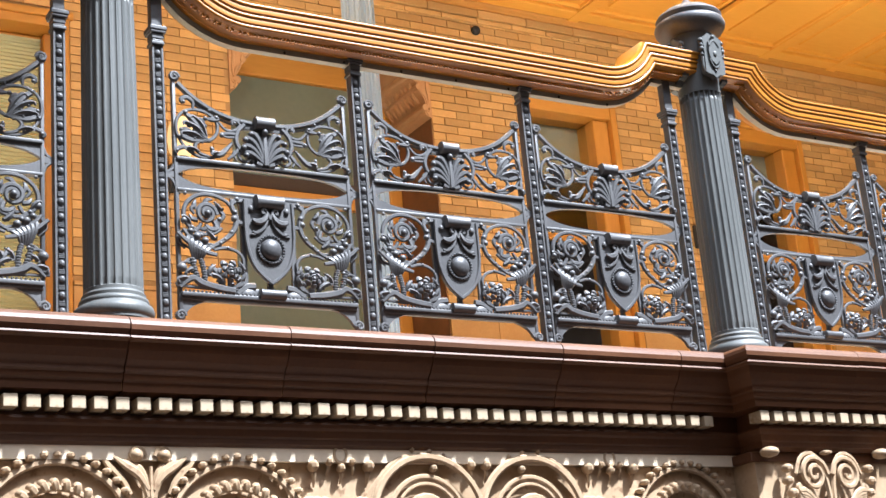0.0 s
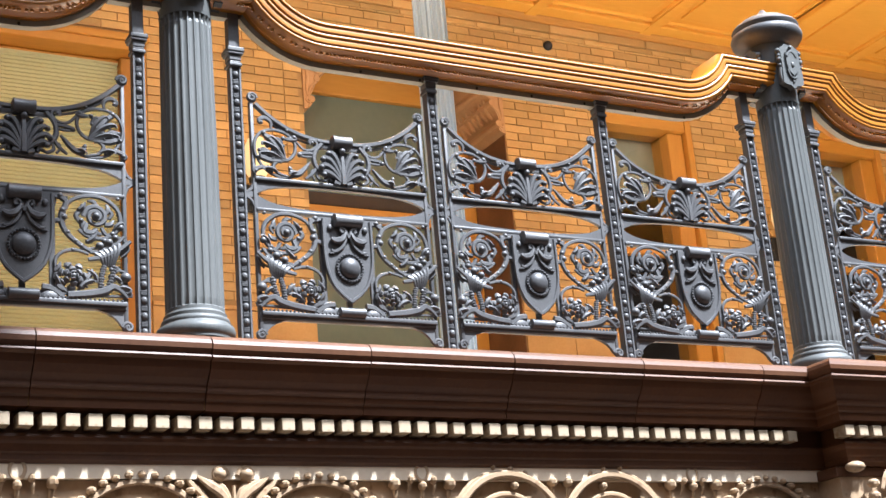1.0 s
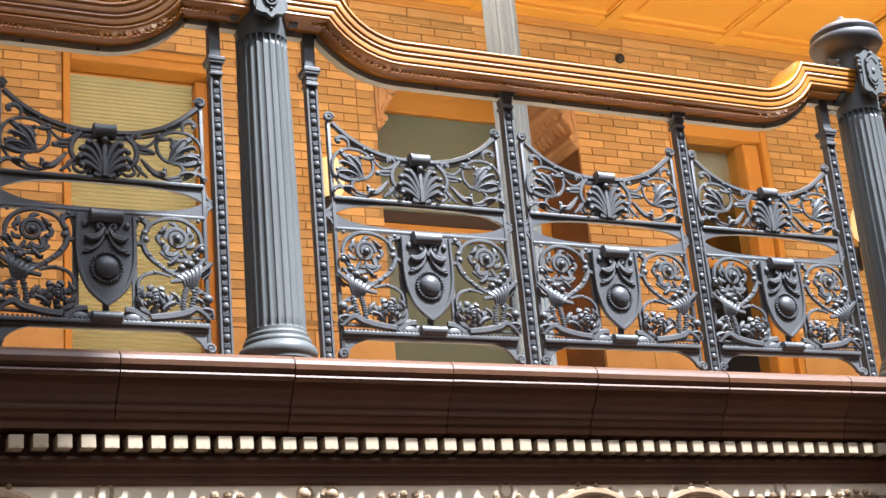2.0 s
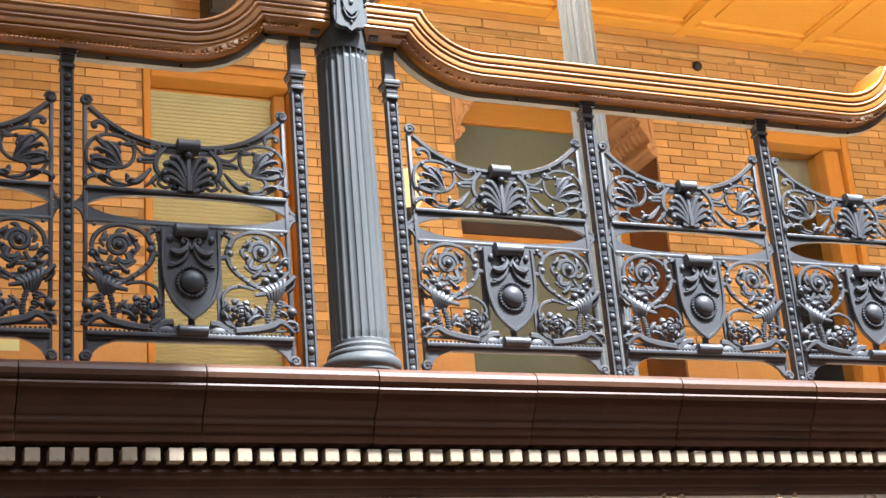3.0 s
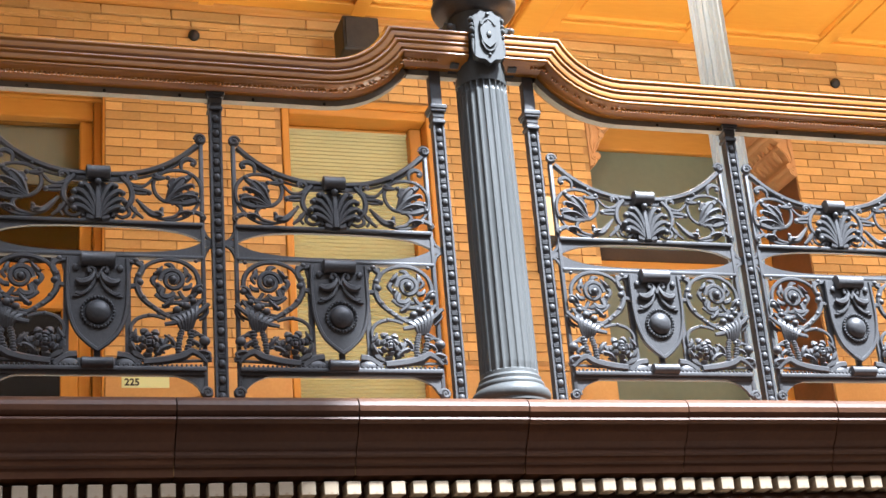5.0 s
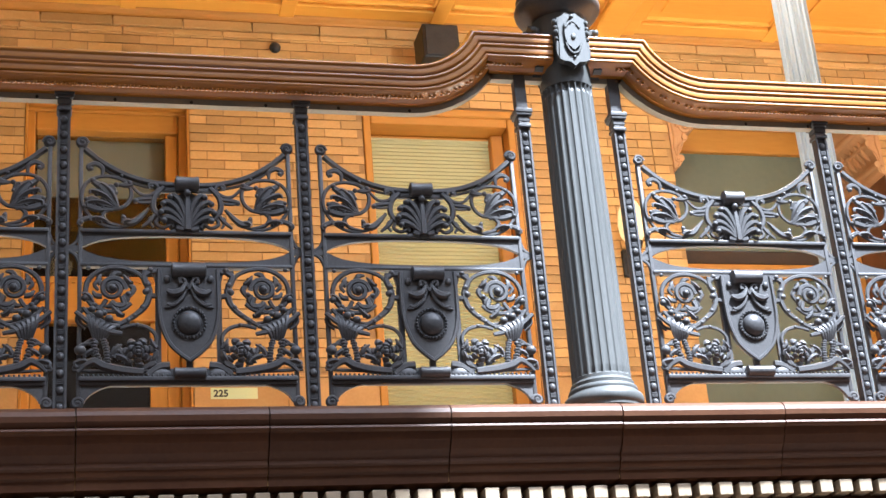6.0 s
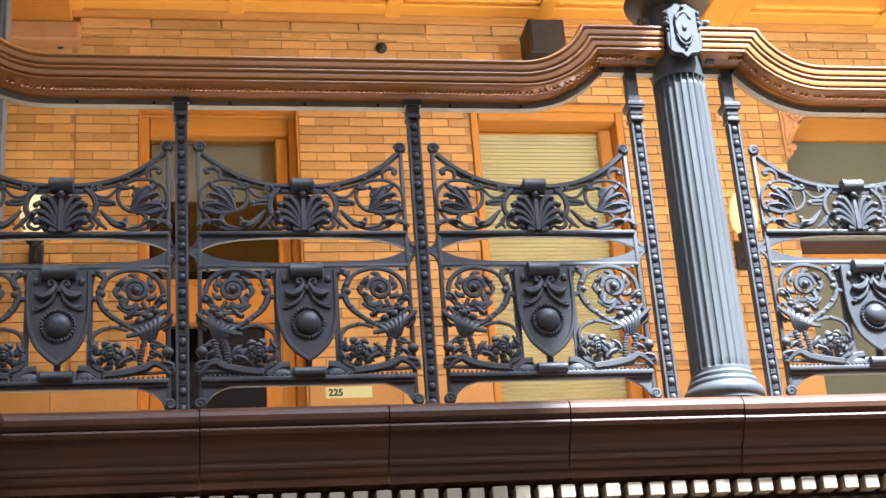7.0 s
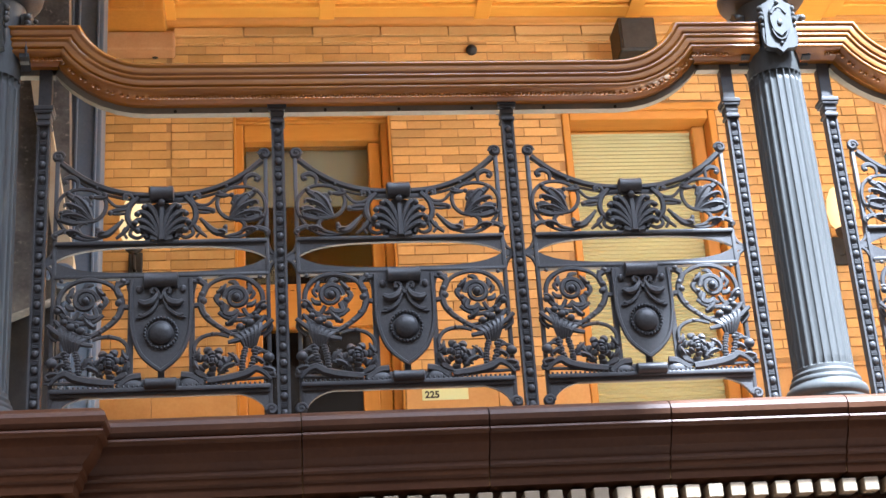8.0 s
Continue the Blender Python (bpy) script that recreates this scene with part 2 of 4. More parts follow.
# ---- floor, ceiling and the far sides of the court ----
tagged(part("floor", B(X_LEFT, X_RIGHT, 0.02, W + 0.006, FLOOR_Z - 0.3, FLOOR_Z), FLOOR), "pale gallery floor, unseen, bright to bounce light upwards", "floor", kind="structure")
bm = B(X_LEFT, X_RIGHT, 0.1, W + 0.34, CEILING_Z, CEILING_Z + 0.3)
for x0, x1 in ((-2.18, 1.66), (1.98, 5.98), (6.14, 9.1)):
    for y0, y1 in ((0.30, 1.30), (1.42, 2.52), (2.64, 3.80)):
        h = (x1 - x0) / 4
        for k in range(4):
            a, b = x0 + 0.05 + h * k, x0 + h * (k + 1) - 0.05
            for p in ((a, b, y0, y0 + 0.02), (a, b, y1 - 0.02, y1), (a, a + 0.02, y0, y1), (b - 0.02, b, y0, y1)):
                box(bm, p[0], p[1], p[2], p[3], CEILING_Z - 0.022, CEILING_Z + 0.01, 0.005)
            box(bm, a + 0.09, b - 0.09, y0 + 0.09, y1 - 0.09, CEILING_Z - 0.012, CEILING_Z + 0.01, 0.006)
    for k in range(5):
        q = x0 + h * k
        box(bm, q - 0.048, q + 0.048, 0.12, W, CEILING_Z - 0.030, CEILING_Z + 0.01, 0.004)
    for q in (0.20, 1.36, 2.58, 3.90):
        box(bm, x0, x1, q - 0.058, q + 0.058, CEILING_Z - 0.027, CEILING_Z + 0.01, 0.004)
for x in (-2.48, 1.82, 6.06):
    box(bm, x - 0.10, x + 0.10, 0.12, W, CEILING_Z - 0.07, CEILING_Z + 0.01, 0.012)
    for s in (-1, 1):
        box(bm, x + s * 0.115 - 0.015, x + s * 0.115 + 0.015, 0.12, W - 0.03, CEILING_Z - 0.03, CEILING_Z + 0.01, 0.006)
tagged(part("ceiling", bm, CEIL), "amber varnished panelled wooden ceiling with beams", "ceiling", kind="structure")
bm = run(bmesh.new(), [(W + 0.004, CEILING_Z), (W - 0.07, CEILING_Z), (W - 0.07, CEILING_Z - 0.014), (W - 0.058, CEILING_Z - 0.022), (W - 0.05, CEILING_Z - 0.034),
                       (W - 0.03, CEILING_Z - 0.048), (W - 0.026, CEILING_Z - 0.062), (W + 0.004, CEILING_Z - 0.066)], -2.36, X_RIGHT)
tagged(part("cornice", bm, WOOD_X), "golden oak crown moulding under the ceiling", "moulding", kind="structure")
tagged(part("wall_left", B(X_LEFT - 0.3, X_LEFT, 0.02, W + 0.34, -6, CEILING_Z + 0.3), PLASTER), "warm plaster end wall", "wall", kind="structure")
tagged(part("wall_right", B(X_RIGHT, X_RIGHT + 0.3, 0.02, W + 0.34, -6, CEILING_Z + 0.3), PLASTER), "warm plaster end wall", "wall", kind="structure")
# unseen court walls, built high so that low sky light stays off the railing
tagged(part("wall_opposite", B(-9, 14, -12.3, -12, -6, 13), PLASTER), "buff wall across the court", "wall", kind="structure")
tagged(part("wall_court_left", B(-9.3, -9, -12, 0.1, -6, 13), PLASTER), "buff wall of the court", "wall", kind="structure")
tagged(part("wall_court_right", B(14, 14.3, -12, 0.1, -6, 13), PLASTER), "buff wall of the court", "wall", kind="structure")
# two unseen slabs, added overhead to block sun and sky from the left bay
tagged(part("landing", B(-9, 0.95, -2.55, -1.4, 4.1, 4.25), PLASTER), "unseen slab added overhead to keep sun off the left bay", "landing", kind="structure")
tagged(part("shade_slab", B(-9, -1.25, -2.7, 0.08, 3.8, 4.05), PLASTER), "unseen slab added overhead to darken the left end", "stairs", kind="structure")
# unseen wall, added to shut out the sky behind the railing
tagged(part("wall_upper", B(-9, 14, 0.12, 0.42, CEILING_Z + 0.31, 13), PLASTER), "unseen plain wall added above the gallery to block sky light", "wall", kind="structure")
tagged(part("ground", B(-60, 60, -60, 60, -6.3, -6), COURT), "court floor, unseen, coloured dark to cut bounce", "floor", kind="structure")


# ---- windows and doors in the wall ----
def casing(parent, o, y, width, head, depth=0.02):
    """Wooden casing round the opening: two jambs, a head, and linings through the wall."""
    x0, x1, z0, z1 = o
    for a, b in ((x0, x0 + width), (x1 - width, x1)):
        part("jamb", B(a + 0.002, b - 0.002, y, W + 0.30, max(z0, FLOOR_Z), z1 - 0.003, 0.008), WOOD, parent)
    part("head", B(x0 + width, x1 - width, y + 0.004, W + 0.30, z1 - head, z1 - 0.003, 0.008), WOOD_X, parent)
    bm = bmesh.new()
    box(bm, x0 - 0.02, x1 + 0.02, y - depth, y + 0.01, z1 - 0.035, z1 + 0.012, 0.008)
    part("head_moulding", bm, WOOD_X, parent)


def blind_window(o, name):
    x0, x1, z0, z1 = o
    t = thing(name, "window with closed cream pleated blind in a golden oak frame", "window", kind="structure")
    casing(t, o, W - 0.012, 0.05, 0.09)
    part("sash_stile", B(x1 - 0.13, x1 - 0.05, W + 0.10, W + 0.20, z0, z1 - 0.09, 0.01), WOOD, t)
    part("sash_rail", B(x0 + 0.05, x1 - 0.13, W + 0.145, W + 0.20, z1 - 0.115, z1 - 0.09, 0.01), WOOD_X, t)
    part("sill", B(x0, x1, W - 0.05, W + 0.3, z0 - 0.05, z0, 0.01), WOOD_X, t)
    bm = bmesh.new()
    n, zt = 180, z1 - 0.10
    prof = []
    for i in range(n + 1):
        z = zt - i * (zt - z0) / n
        prof.append((W + 0.165 + (0.009 if i % 2 else -0.004), z))
    run(bm, prof + [(W + 0.19, z0), (W + 0.19, zt)], x0 + 0.052, x1 - 0.05)
    part("blind", bm, BLIND, t, "cream pleated blind, drawn down")
    part("head_rail", B(x0 + 0.052, x1 - 0.13, W + 0.148, W + 0.19, zt - 0.028, zt, 0.004), BLIND, t)


def dark_room(parent, o, pale):
    x0, x1, z0, z1 = o
    # the room is unlit; its gloom is put into the wall and floor colour
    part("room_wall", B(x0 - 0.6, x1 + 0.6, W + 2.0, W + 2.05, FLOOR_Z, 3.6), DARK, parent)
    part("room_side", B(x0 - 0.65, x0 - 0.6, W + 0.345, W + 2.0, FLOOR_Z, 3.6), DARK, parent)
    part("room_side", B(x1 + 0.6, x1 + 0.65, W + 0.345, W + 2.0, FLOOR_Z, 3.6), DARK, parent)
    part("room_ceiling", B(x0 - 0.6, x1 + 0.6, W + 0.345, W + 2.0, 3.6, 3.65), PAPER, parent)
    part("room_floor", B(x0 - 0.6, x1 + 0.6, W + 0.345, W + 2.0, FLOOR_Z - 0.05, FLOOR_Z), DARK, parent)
    if pale:
        # added sheet stands in for the pale look of the upper glass
        part("pale_sheet", B(x0 + 0.07, x1 - 0.12, W + 0.235, W + 0.245, pale, z1 - 0.13), PAPER, parent, "pale grey-green sheet added for the pale upper glass")


def pane(parent, x0, x1, y, z0, z1, material=None):
    ob = part("pane", B(x0, x1, y, y + 0.006, z0, z1), material or GLASS, parent)
    if not material:
        ob.visible_shadow = False
    return ob


def office_door():
    x0, x1, z0, z1 = DOOR
    t = thing("door_1", "glazed golden oak office door with a dentilled transom", "door", kind="structure")
    casing(t, DOOR, W + 0.095, 0.06, 0.145)
    for a in (x0 + 0.002, x1 - 0.014):
        part("reveal_lining", B(a, a + 0.012, W - 0.006, W + 0.094, FLOOR_Z, z1 - 0.003), WOOD, t)
    part("reveal_head", B(x0 + 0.015, x1 - 0.015, W - 0.004, W + 0.074, z1 - 0.016, z1 - 0.003), WOOD_X, t)
    part("jamb_lining", B(x1 - 0.135, x1 - 0.061, W + 0.12, W + 0.22, FLOOR_Z, z1 - 0.15, 0.01), WOOD, t)
    rail_bar = part("transom_bar", B(x0 + 0.06, x1 - 0.13, W + 0.09, W + 0.20, 1.76, 2.03, 0.01), WOOD_X, t)
    for i in range(18):
        x = x0 + 0.075 + i * 0.04
        part("dentil", B(x, x + 0.022, W + 0.075, W + 0.092, 1.985, 2.01), WOOD_X, rail_bar)
    pane(t, x0 + 0.06, x1 - 0.13, W + 0.17, 2.03, z1 - 0.15)
    leaf = part("leaf", B(x0 + 0.06, x0 + 0.15, W + 0.12, W + 0.17, FLOOR_Z, 1.76, 0.006), WOOD, t)
    part("stile", B(x1 - 0.23, x1 - 0.135, W + 0.12, W + 0.17, FLOOR_Z, 1.76, 0.006), WOOD, leaf)
    pane(leaf, x0 + 0.15, x1 - 0.23, W + 0.14, 0.7, 1.76)
    part("lower_panel", B(x0 + 0.15, x1 - 0.23, W + 0.125, W + 0.165, FLOOR_Z, 0.7, 0.006), WOOD, leaf)
    dark_room(t, DOOR, 2.58)


def side_window(o, name):
    x0, x1, z0, z1 = o
    t = thing(name, "window with plain dark glass in a golden oak frame", "window", kind="structure")
    casing(t, o, W - 0.012, 0.06, 0.14)
    part("jamb_lining", B(x1 - 0.2, x1 - 0.062, W + 0.03, W + 0.25, z0, z1 - 0.14, 0.012), WOOD, t)
    part("meeting_rail", B(x0 + 0.06, x1 - 0.2, W + 0.10, W + 0.16, 2.02, 2.08, 0.008), WOOD_X, t)
    part("sill", B(x0, x1, W - 0.05, W + 0.3, z0 - 0.05, z0, 0.01), WOOD_X, t)
    pane(t, x0 + 0.06, x1 - 0.2, W + 0.13, z0, z1 - 0.14)
    dark_room(t, o, 2.55)


def portal():
    x0, x1, z0, z1 = PORTAL
    y = W + 0.50
    t = thing("window_portal", "wide frosted grey-green glazed opening with oak lintel in a deep recess", "window", kind="structure")
    part("soffit", B(x0 - 0.2, x1 + 0.2, W + 0.342, y + 0.12, 3.45, 3.55), WOOD_X, t)
    part("lintel", B(x0 - 0.1, x1 - 0.004, y - 0.02, y + 0.12, 3.145, 3.36, 0.01), WOOD_X, t)
    part("lintel_moulding", B(x0 - 0.1, x1 - 0.004, y - 0.07, y - 0.021, 3.31, 3.36, 0.012), TERRA, t)
    pane(t, x0 - 0.1, x1 - 0.11, y + 0.02, 2.43, 3.145, FROST)
    part("dark_rail", B(x0 - 0.1, x1 - 0.11, y + 0.012, y + 0.10, 2.325, 2.428, 0.01), DARK, t)
    part("transom_bar", B(x0 - 0.1, x1 - 0.11, y - 0.02, y + 0.12, 2.225, 2.322, 0.01), WOOD_X, t)
    pane(t, x0 - 0.1, x1 - 0.11, y + 0.02, 0.6, 2.225, FROST)
    part("bottom_panel", B(x0 - 0.1, x1, y + 0.03, y + 0.1, FLOOR_Z, 0.6), WOOD, t)
    part("side_jamb", B(x1 - 0.108, x1 - 0.003, y - 0.03, y + 0.12, FLOOR_Z, 3.143, 0.012), WOOD, t)
    # reveal sides have their shade in the dark brown colour
    for a, b in ((x0 - 0.16, x0 - 0.003), (x1 + 0.003, x1 + 0.16)):
        part("reveal", B(a, b, W + 0.342, y + 0.12, FLOOR_Z, 3.45), REVEAL_SHADE, t)
    part("reveal_facing", B(x1 - 0.006, x1 - 0.001, W + 0.004, y - 0.032, FLOOR_Z, 2.84), REVEAL_SHADE, t, "plain reveal, its shade put into the brown")


office_door()
blind_window(WINDOW_A, "window_1")
portal()
side_window(WINDOW_B, "window_2")
side_window(WINDOW_C, "window_3")


# ---- carved corbels of the portal ----
def corbel(x, s, label):
    """A bracket on the reveal, curling out into the opening by s, drawn back into the recess."""
    t = thing("corbel", label, "corbel", "corbels of the portal", at=(x, W, 0))
    half = [(0.0, 3.22), (0.19, 3.22), (0.19, 3.13), (0.165, 3.10), (0.155, 3.06), (0.105, 3.02), (0.10, 2.97), (0.062, 2.93), (0.045, 2.87), (0.055, 2.82), (0.04, 2.79), (0.0, 2.775)]
    line = [(q.x, q.z) for q in smooth_line([(a, 0, z) for a, z in half], 3)]
    part("body", prism(bmesh.new(), [(s * a, z) for a, z in line], -0.012, 0.46), TERRA, t)
    bm = bmesh.new()
    tube(bm, [(s * (a - 0.013), z) for a, z in half[2:-1]], 0.009, 0.007, y=-0.014)
    whorl(bm, s * 0.10, 3.07, 0.050, 2.0, s, -0.022, 0.012)
    for k in range(6):
        a = k * math.pi / 3
        ball(bm, s * 0.085 + 0.022 * math.cos(a), -0.015, 3.165 + 0.022 * math.sin(a), 0.011, 0.010, 0.011, 6, 4)
    ball(bm, s * 0.085, -0.018, 3.165, 0.010)
    whorl(bm, s * 0.032, 2.835, 0.024, 1.6, -s, -0.014, 0.007)
    tube(bm, [(s * 0.02, 3.10), (s * 0.03, 3.0), (s * 0.02, 2.93), (s * 0.025, 2.87)], 0.008, 0.005, y=-0.014, swell=0.006)
    part("front_carving", bm, TERRA, t, smooth=True)
    bm = bmesh.new()
    for a, z, r in ((0.160, 3.085, 0.026), (0.098, 2.995, 0.020), (0.052, 2.845, 0.024)):
        prism(bm, [(s * a + r * math.cos(0.52 * i), z + r * math.sin(0.52 * i)) for i in range(12)], -0.02, 0.44)
    for i in range(7):
        y = 0.05 + 0.06 * i
        tube(bm, [(s * 0.125, 3.045, y), (s * 0.088, 2.955, y + 0.01), (s * 0.062, 2.90, y)], 0.010, 0.007, swell=0.008, n=3)
    part("leaf_carving", bm, TERRA, t, smooth=True)


corbel(PORTAL[0], 1, "carved terracotta corbel with rosette at the edge of the recess")
corbel(PORTAL[1], -1, "carved terracotta scroll corbel above a brown reveal")

# ---- brown coping, dentils and carved frieze under the railing ----
STEP_L, STEP_R, OUT = -2.04, 2.24, 0.12
COPING_TOP = [(0.10, 0.0), (-0.095, -0.001), (-0.115, -0.004), (-0.132, -0.011), (-0.144, -0.022), (-0.149, -0.035), (-0.147, -0.050), (-0.137, -0.062), (-0.132, -0.064),
              (-0.140, -0.067), (-0.143, -0.073), (-0.140, -0.079), (-0.129, -0.083), (-0.120, -0.105), (-0.103, -0.128), (-0.088, -0.143), (-0.084, -0.148), (-0.084, -0.160), (-0.076, -0.166), (-0.072, -0.182),
              (-0.062, -0.188), (-0.058, -0.214), (-0.012, -0.218), (0.10, -0.218)]
BED = [(0.10, -0.218), (0.006, -0.218), (0.006, -0.276), (-0.010, -0.279), (-0.015, -0.288), (-0.011, -0.298), (-0.004, -0.306), (0.004, -0.326), (0.010, -0.332), (0.010, -0.348), (0.024, -0.362), (0.10, -0.362)]
NOSE = 0.149


def returned(profile, far, near, s):
    """A moulding that stands forward by OUT from near to far, its profile turned back round the corner at near."""
    bm = bmesh.new()
    a = [bm.verts.new((far, y - OUT, z)) for y, z in profile]
    b = [bm.verts.new((near + s * (NOSE + y), y - OUT, z)) for y, z in profile]
    c = [bm.verts.new((near + s * (NOSE + y), y + 0.02, z)) for y, z in profile]
    k = len(profile)
    for u, w in ((a, b), (b, c)):
        for i in range(k):
            bm.faces.new((u[i], w[i], w[(i + 1) % k], u[(i + 1) % k]))
    bm.faces.new(a)
    bm.faces.new(c[::-1])
    return bm


cornice = thing("cornice_ledge", "dark brown glazed terracotta ledge with cream dentils", "ledge", kind="structure")
JOINTS = (-4.62, -4.10, -3.59, -3.08, -2.57, STEP_L, -1.533, -1.02, -0.51, 0.0, 0.51, 1.02, 1.527, 2.04, STEP_R, 2.80, 3.31, 3.82, 4.33, 4.84)
rng = random.Random(4)
for a, b in zip(JOINTS, JOINTS[1:]):
    dy = -OUT if (a + b) / 2 < STEP_L or (a + b) / 2 > STEP_R else 0
    j = rng.uniform(-0.0015, 0.0015)
    prof = [(y + j, z + j) for y, z in COPING_TOP]
    if a == STEP_R or b == STEP_L:
        bm = returned(prof, b - 0.0018 if a == STEP_R else a + 0.0018, STEP_R if a == STEP_R else STEP_L, 1 if a == STEP_R else -1)
    else:
        ends = (0.16 if a == STEP_L else -0.0018, 0.16 if b == STEP_R else -0.0018)
        bm = run(bmesh.new(), [(y + dy, z) for y, z in prof], a - ends[0], b + ends[1])
    part("block", bm, COPING, cornice)
for a, b, dy in ((-4.62, STEP_L, -OUT), (STEP_L, STEP_R, 0), (STEP_R, 4.84, -OUT)):
    bed = [(y, z - 0.001) for y, z in BED]
    if dy:
        bm = returned(bed, b, a, 1) if a == STEP_R else returned(bed, a, b, -1)
    else:
        bm = run(bmesh.new(), bed, a - 0.16, b + 0.16)
    part("bed_moulding", bm, COPING, cornice)
    part("joint_filling", B(a + 0.2, b - 0.2, -0.055 + dy, 0.09, -0.21, -0.01), MORTAR, cornice)
    if a == STEP_R:
        a += 0.10
    elif b == STEP_L:
        b -= 0.10
    n = int((b - a) / 0.0645)
    me = mesh_of("dentil", B(-0.0205, 0.0205, -0.056, 0.008, -0.268, -0.230, 0.002), CREAM)
    for i in range(n):
        ob = new("dentil", me)
        ob.location = (a + (i + 0.5) * (b - a) / n, dy + rng.uniform(-0.002, 0.002), rng.uniform(-0.001, 0.001))
        ob.parent = cornice
    x0, x1 = (STEP_L - 0.16, STEP_R + 0.16) if not dy else (STEP_R + 0.12, 4.84) if b > 0 else (-4.62, STEP_L - 0.12)
    # brown strip paints the ledge's shadow on the top of the frieze
    part("fascia", B(x0, x1, dy + 0.036, 0.09, -0.400, -0.3635, 0.004), COPING, cornice)
frieze = thing("frieze", "cream carved terracotta frieze of leafy roundels and beads", "frieze", kind="structure")
for a, b, dy in ((-4.62, STEP_L, -OUT), (STEP_L, STEP_R, 0), (STEP_R, 4.84, -OUT)):
    part("backing", B(a + (0.14 if a == STEP_R else -0.19 if a == STEP_L else 0), b - (0.14 if b == STEP_L else -0.19 if b == STEP_R else 0), dy + 0.045, 0.1, -1.1, -0.362), FRIEZE, frieze)


def ring_at(r, z0, a0=0.25, a1=2.89, n=12):
    return [(r * math.cos(a0 + (a1 - a0) * i / n), z0 + r * math.sin(a0 + (a1 - a0) * i / n)) for i in range(n + 1)]


def husk(bm, x, z, lean=0.0, size=1.0, y=0.030):
    """A drop-shaped bud with a pointed lower end."""
    ball(bm, x, y - 0.006, z, 0.013 * size, 0.022 * size, 0.015 * size)
    tube(bm, [(x, z + 0.004, y), (x + lean * 0.5, z - 0.022 * size, y - 0.004), (x + lean, z - 0.048 * size, y + 0.010)], 0.010 * size, 0.003, n=3)


def wreath():
    """Upper half of a wreath: a beaded rim and toothed rings, one inside the other."""
    bm = bmesh.new()
    z0 = -0.632
    tube(bm, ring_at(0.226, z0), 0.011, y=0.028, n=3)
    for i in range(17):
        a = 0.30 + i * 0.1585
        ball(bm, 0.246 * math.cos(a), 0.026, z0 + 0.246 * math.sin(a), 0.0145, 0.024, 0.0115, 8, 5)
    tube(bm, ring_at(0.150, z0), 0.009, y=0.030, n=3)
    for i in range(13):
        a = 0.32 + i * 0.208
        tube(bm, [(0.146 * math.cos(a), z0 + 0.146 * math.sin(a), 0.026), (0.168 * math.cos(a + 0.05), z0 + 0.168 * math.sin(a + 0.05), 0.020), (0.176 * math.cos(a + 0.10), z0 + 0.176 * math.sin(a + 0.10), 0.036)], 0.010, 0.005, n=3, swell=0.004)
    tube(bm, ring_at(0.095, z0), 0.012, y=0.026, n=3)
    tube(bm, ring_at(0.045, z0), 0.014, y=0.020, n=3)
    return mesh_of("wreath", bm, FRIEZE, True)


def volute():
    """A smooth rim over a winding scroll, with leaf strands lying along one side."""
    bm = bmesh.new()
    z0 = -0.585
    tube(bm, ring_at(0.205, z0, 0.1, 3.0), 0.013, y=0.010, n=3)
    tube(bm, ring_at(0.142, z0, 0.2, 2.9), 0.007, 0.010, y=0.024, n=3)
    tube(bm, ring_at(0.118, z0, 0.5, 2.5), 0.006, y=0.022, n=3)
    whorl(bm, 0, z0, 0.085, 2.2, 1, 0.018, 0.013)
    for k in range(4):
        tube(bm, [(-0.245 + 0.012 * k, z0 - 0.04 + 0.02 * k), (-0.215 + 0.012 * k, z0 + 0.07 + 0.018 * k), (-0.150 + 0.016 * k, z0 + 0.150 + 0.014 * k), (-0.075 + 0.02 * k, z0 + 0.196 + 0.006 * k)], 0.006, 0.005, y=0.026 - 0.004 * k, n=3, swell=0.005)
    for x, z in ((0.02, 0.222), (-0.045, 0.232), (0.075, 0.206)):
        ball(bm, x, 0.030, z0 + z, 0.013, 0.020, 0.017)
    ball(bm, 0.03, 0.020, z0 + 0.168, 0.013, 0.020, 0.013)
    return mesh_of("volute", bm, FRIEZE, True)


def leaf_pair():
    """Two rolled leaves on a forked stem."""
    bm = bmesh.new()
    for q in (-1, 1):
        ball(bm, q * 0.042, 0.026, -0.385, 0.024, 0.030, 0.022, 12, 8)
        whorl(bm, q * 0.042, -0.388, 0.028, 1.4, q, 0.018, 0.007)
        for k in range(3):
            tube(bm, [(q * 0.008, -0.53 + 0.02 * k), (q * (0.016 + 0.010 * k), -0.47 + 0.012 * k), (q * (0.034 + 0.022 * k), -0.425 + 0.004 * k), (q * (0.056 + 0.028 * k), -0.412 + 0.010 * k)], 0.007, 0.004, y=0.020 - 0.003 * k, n=3, swell=0.008)
        tube(bm, [(q * 0.06, -0.50), (q * 0.085, -0.455), (q * 0.125, -0.415), (q * 0.150, -0.385)], 0.007, 0.004, y=0.026, n=3, swell=0.006)
    tube(bm, [(0, -0.60), (0, -0.50), (0, -0.42)], 0.009, 0.005, y=0.014, n=3)
    return mesh_of("leaf_pair", bm, FRIEZE, True)


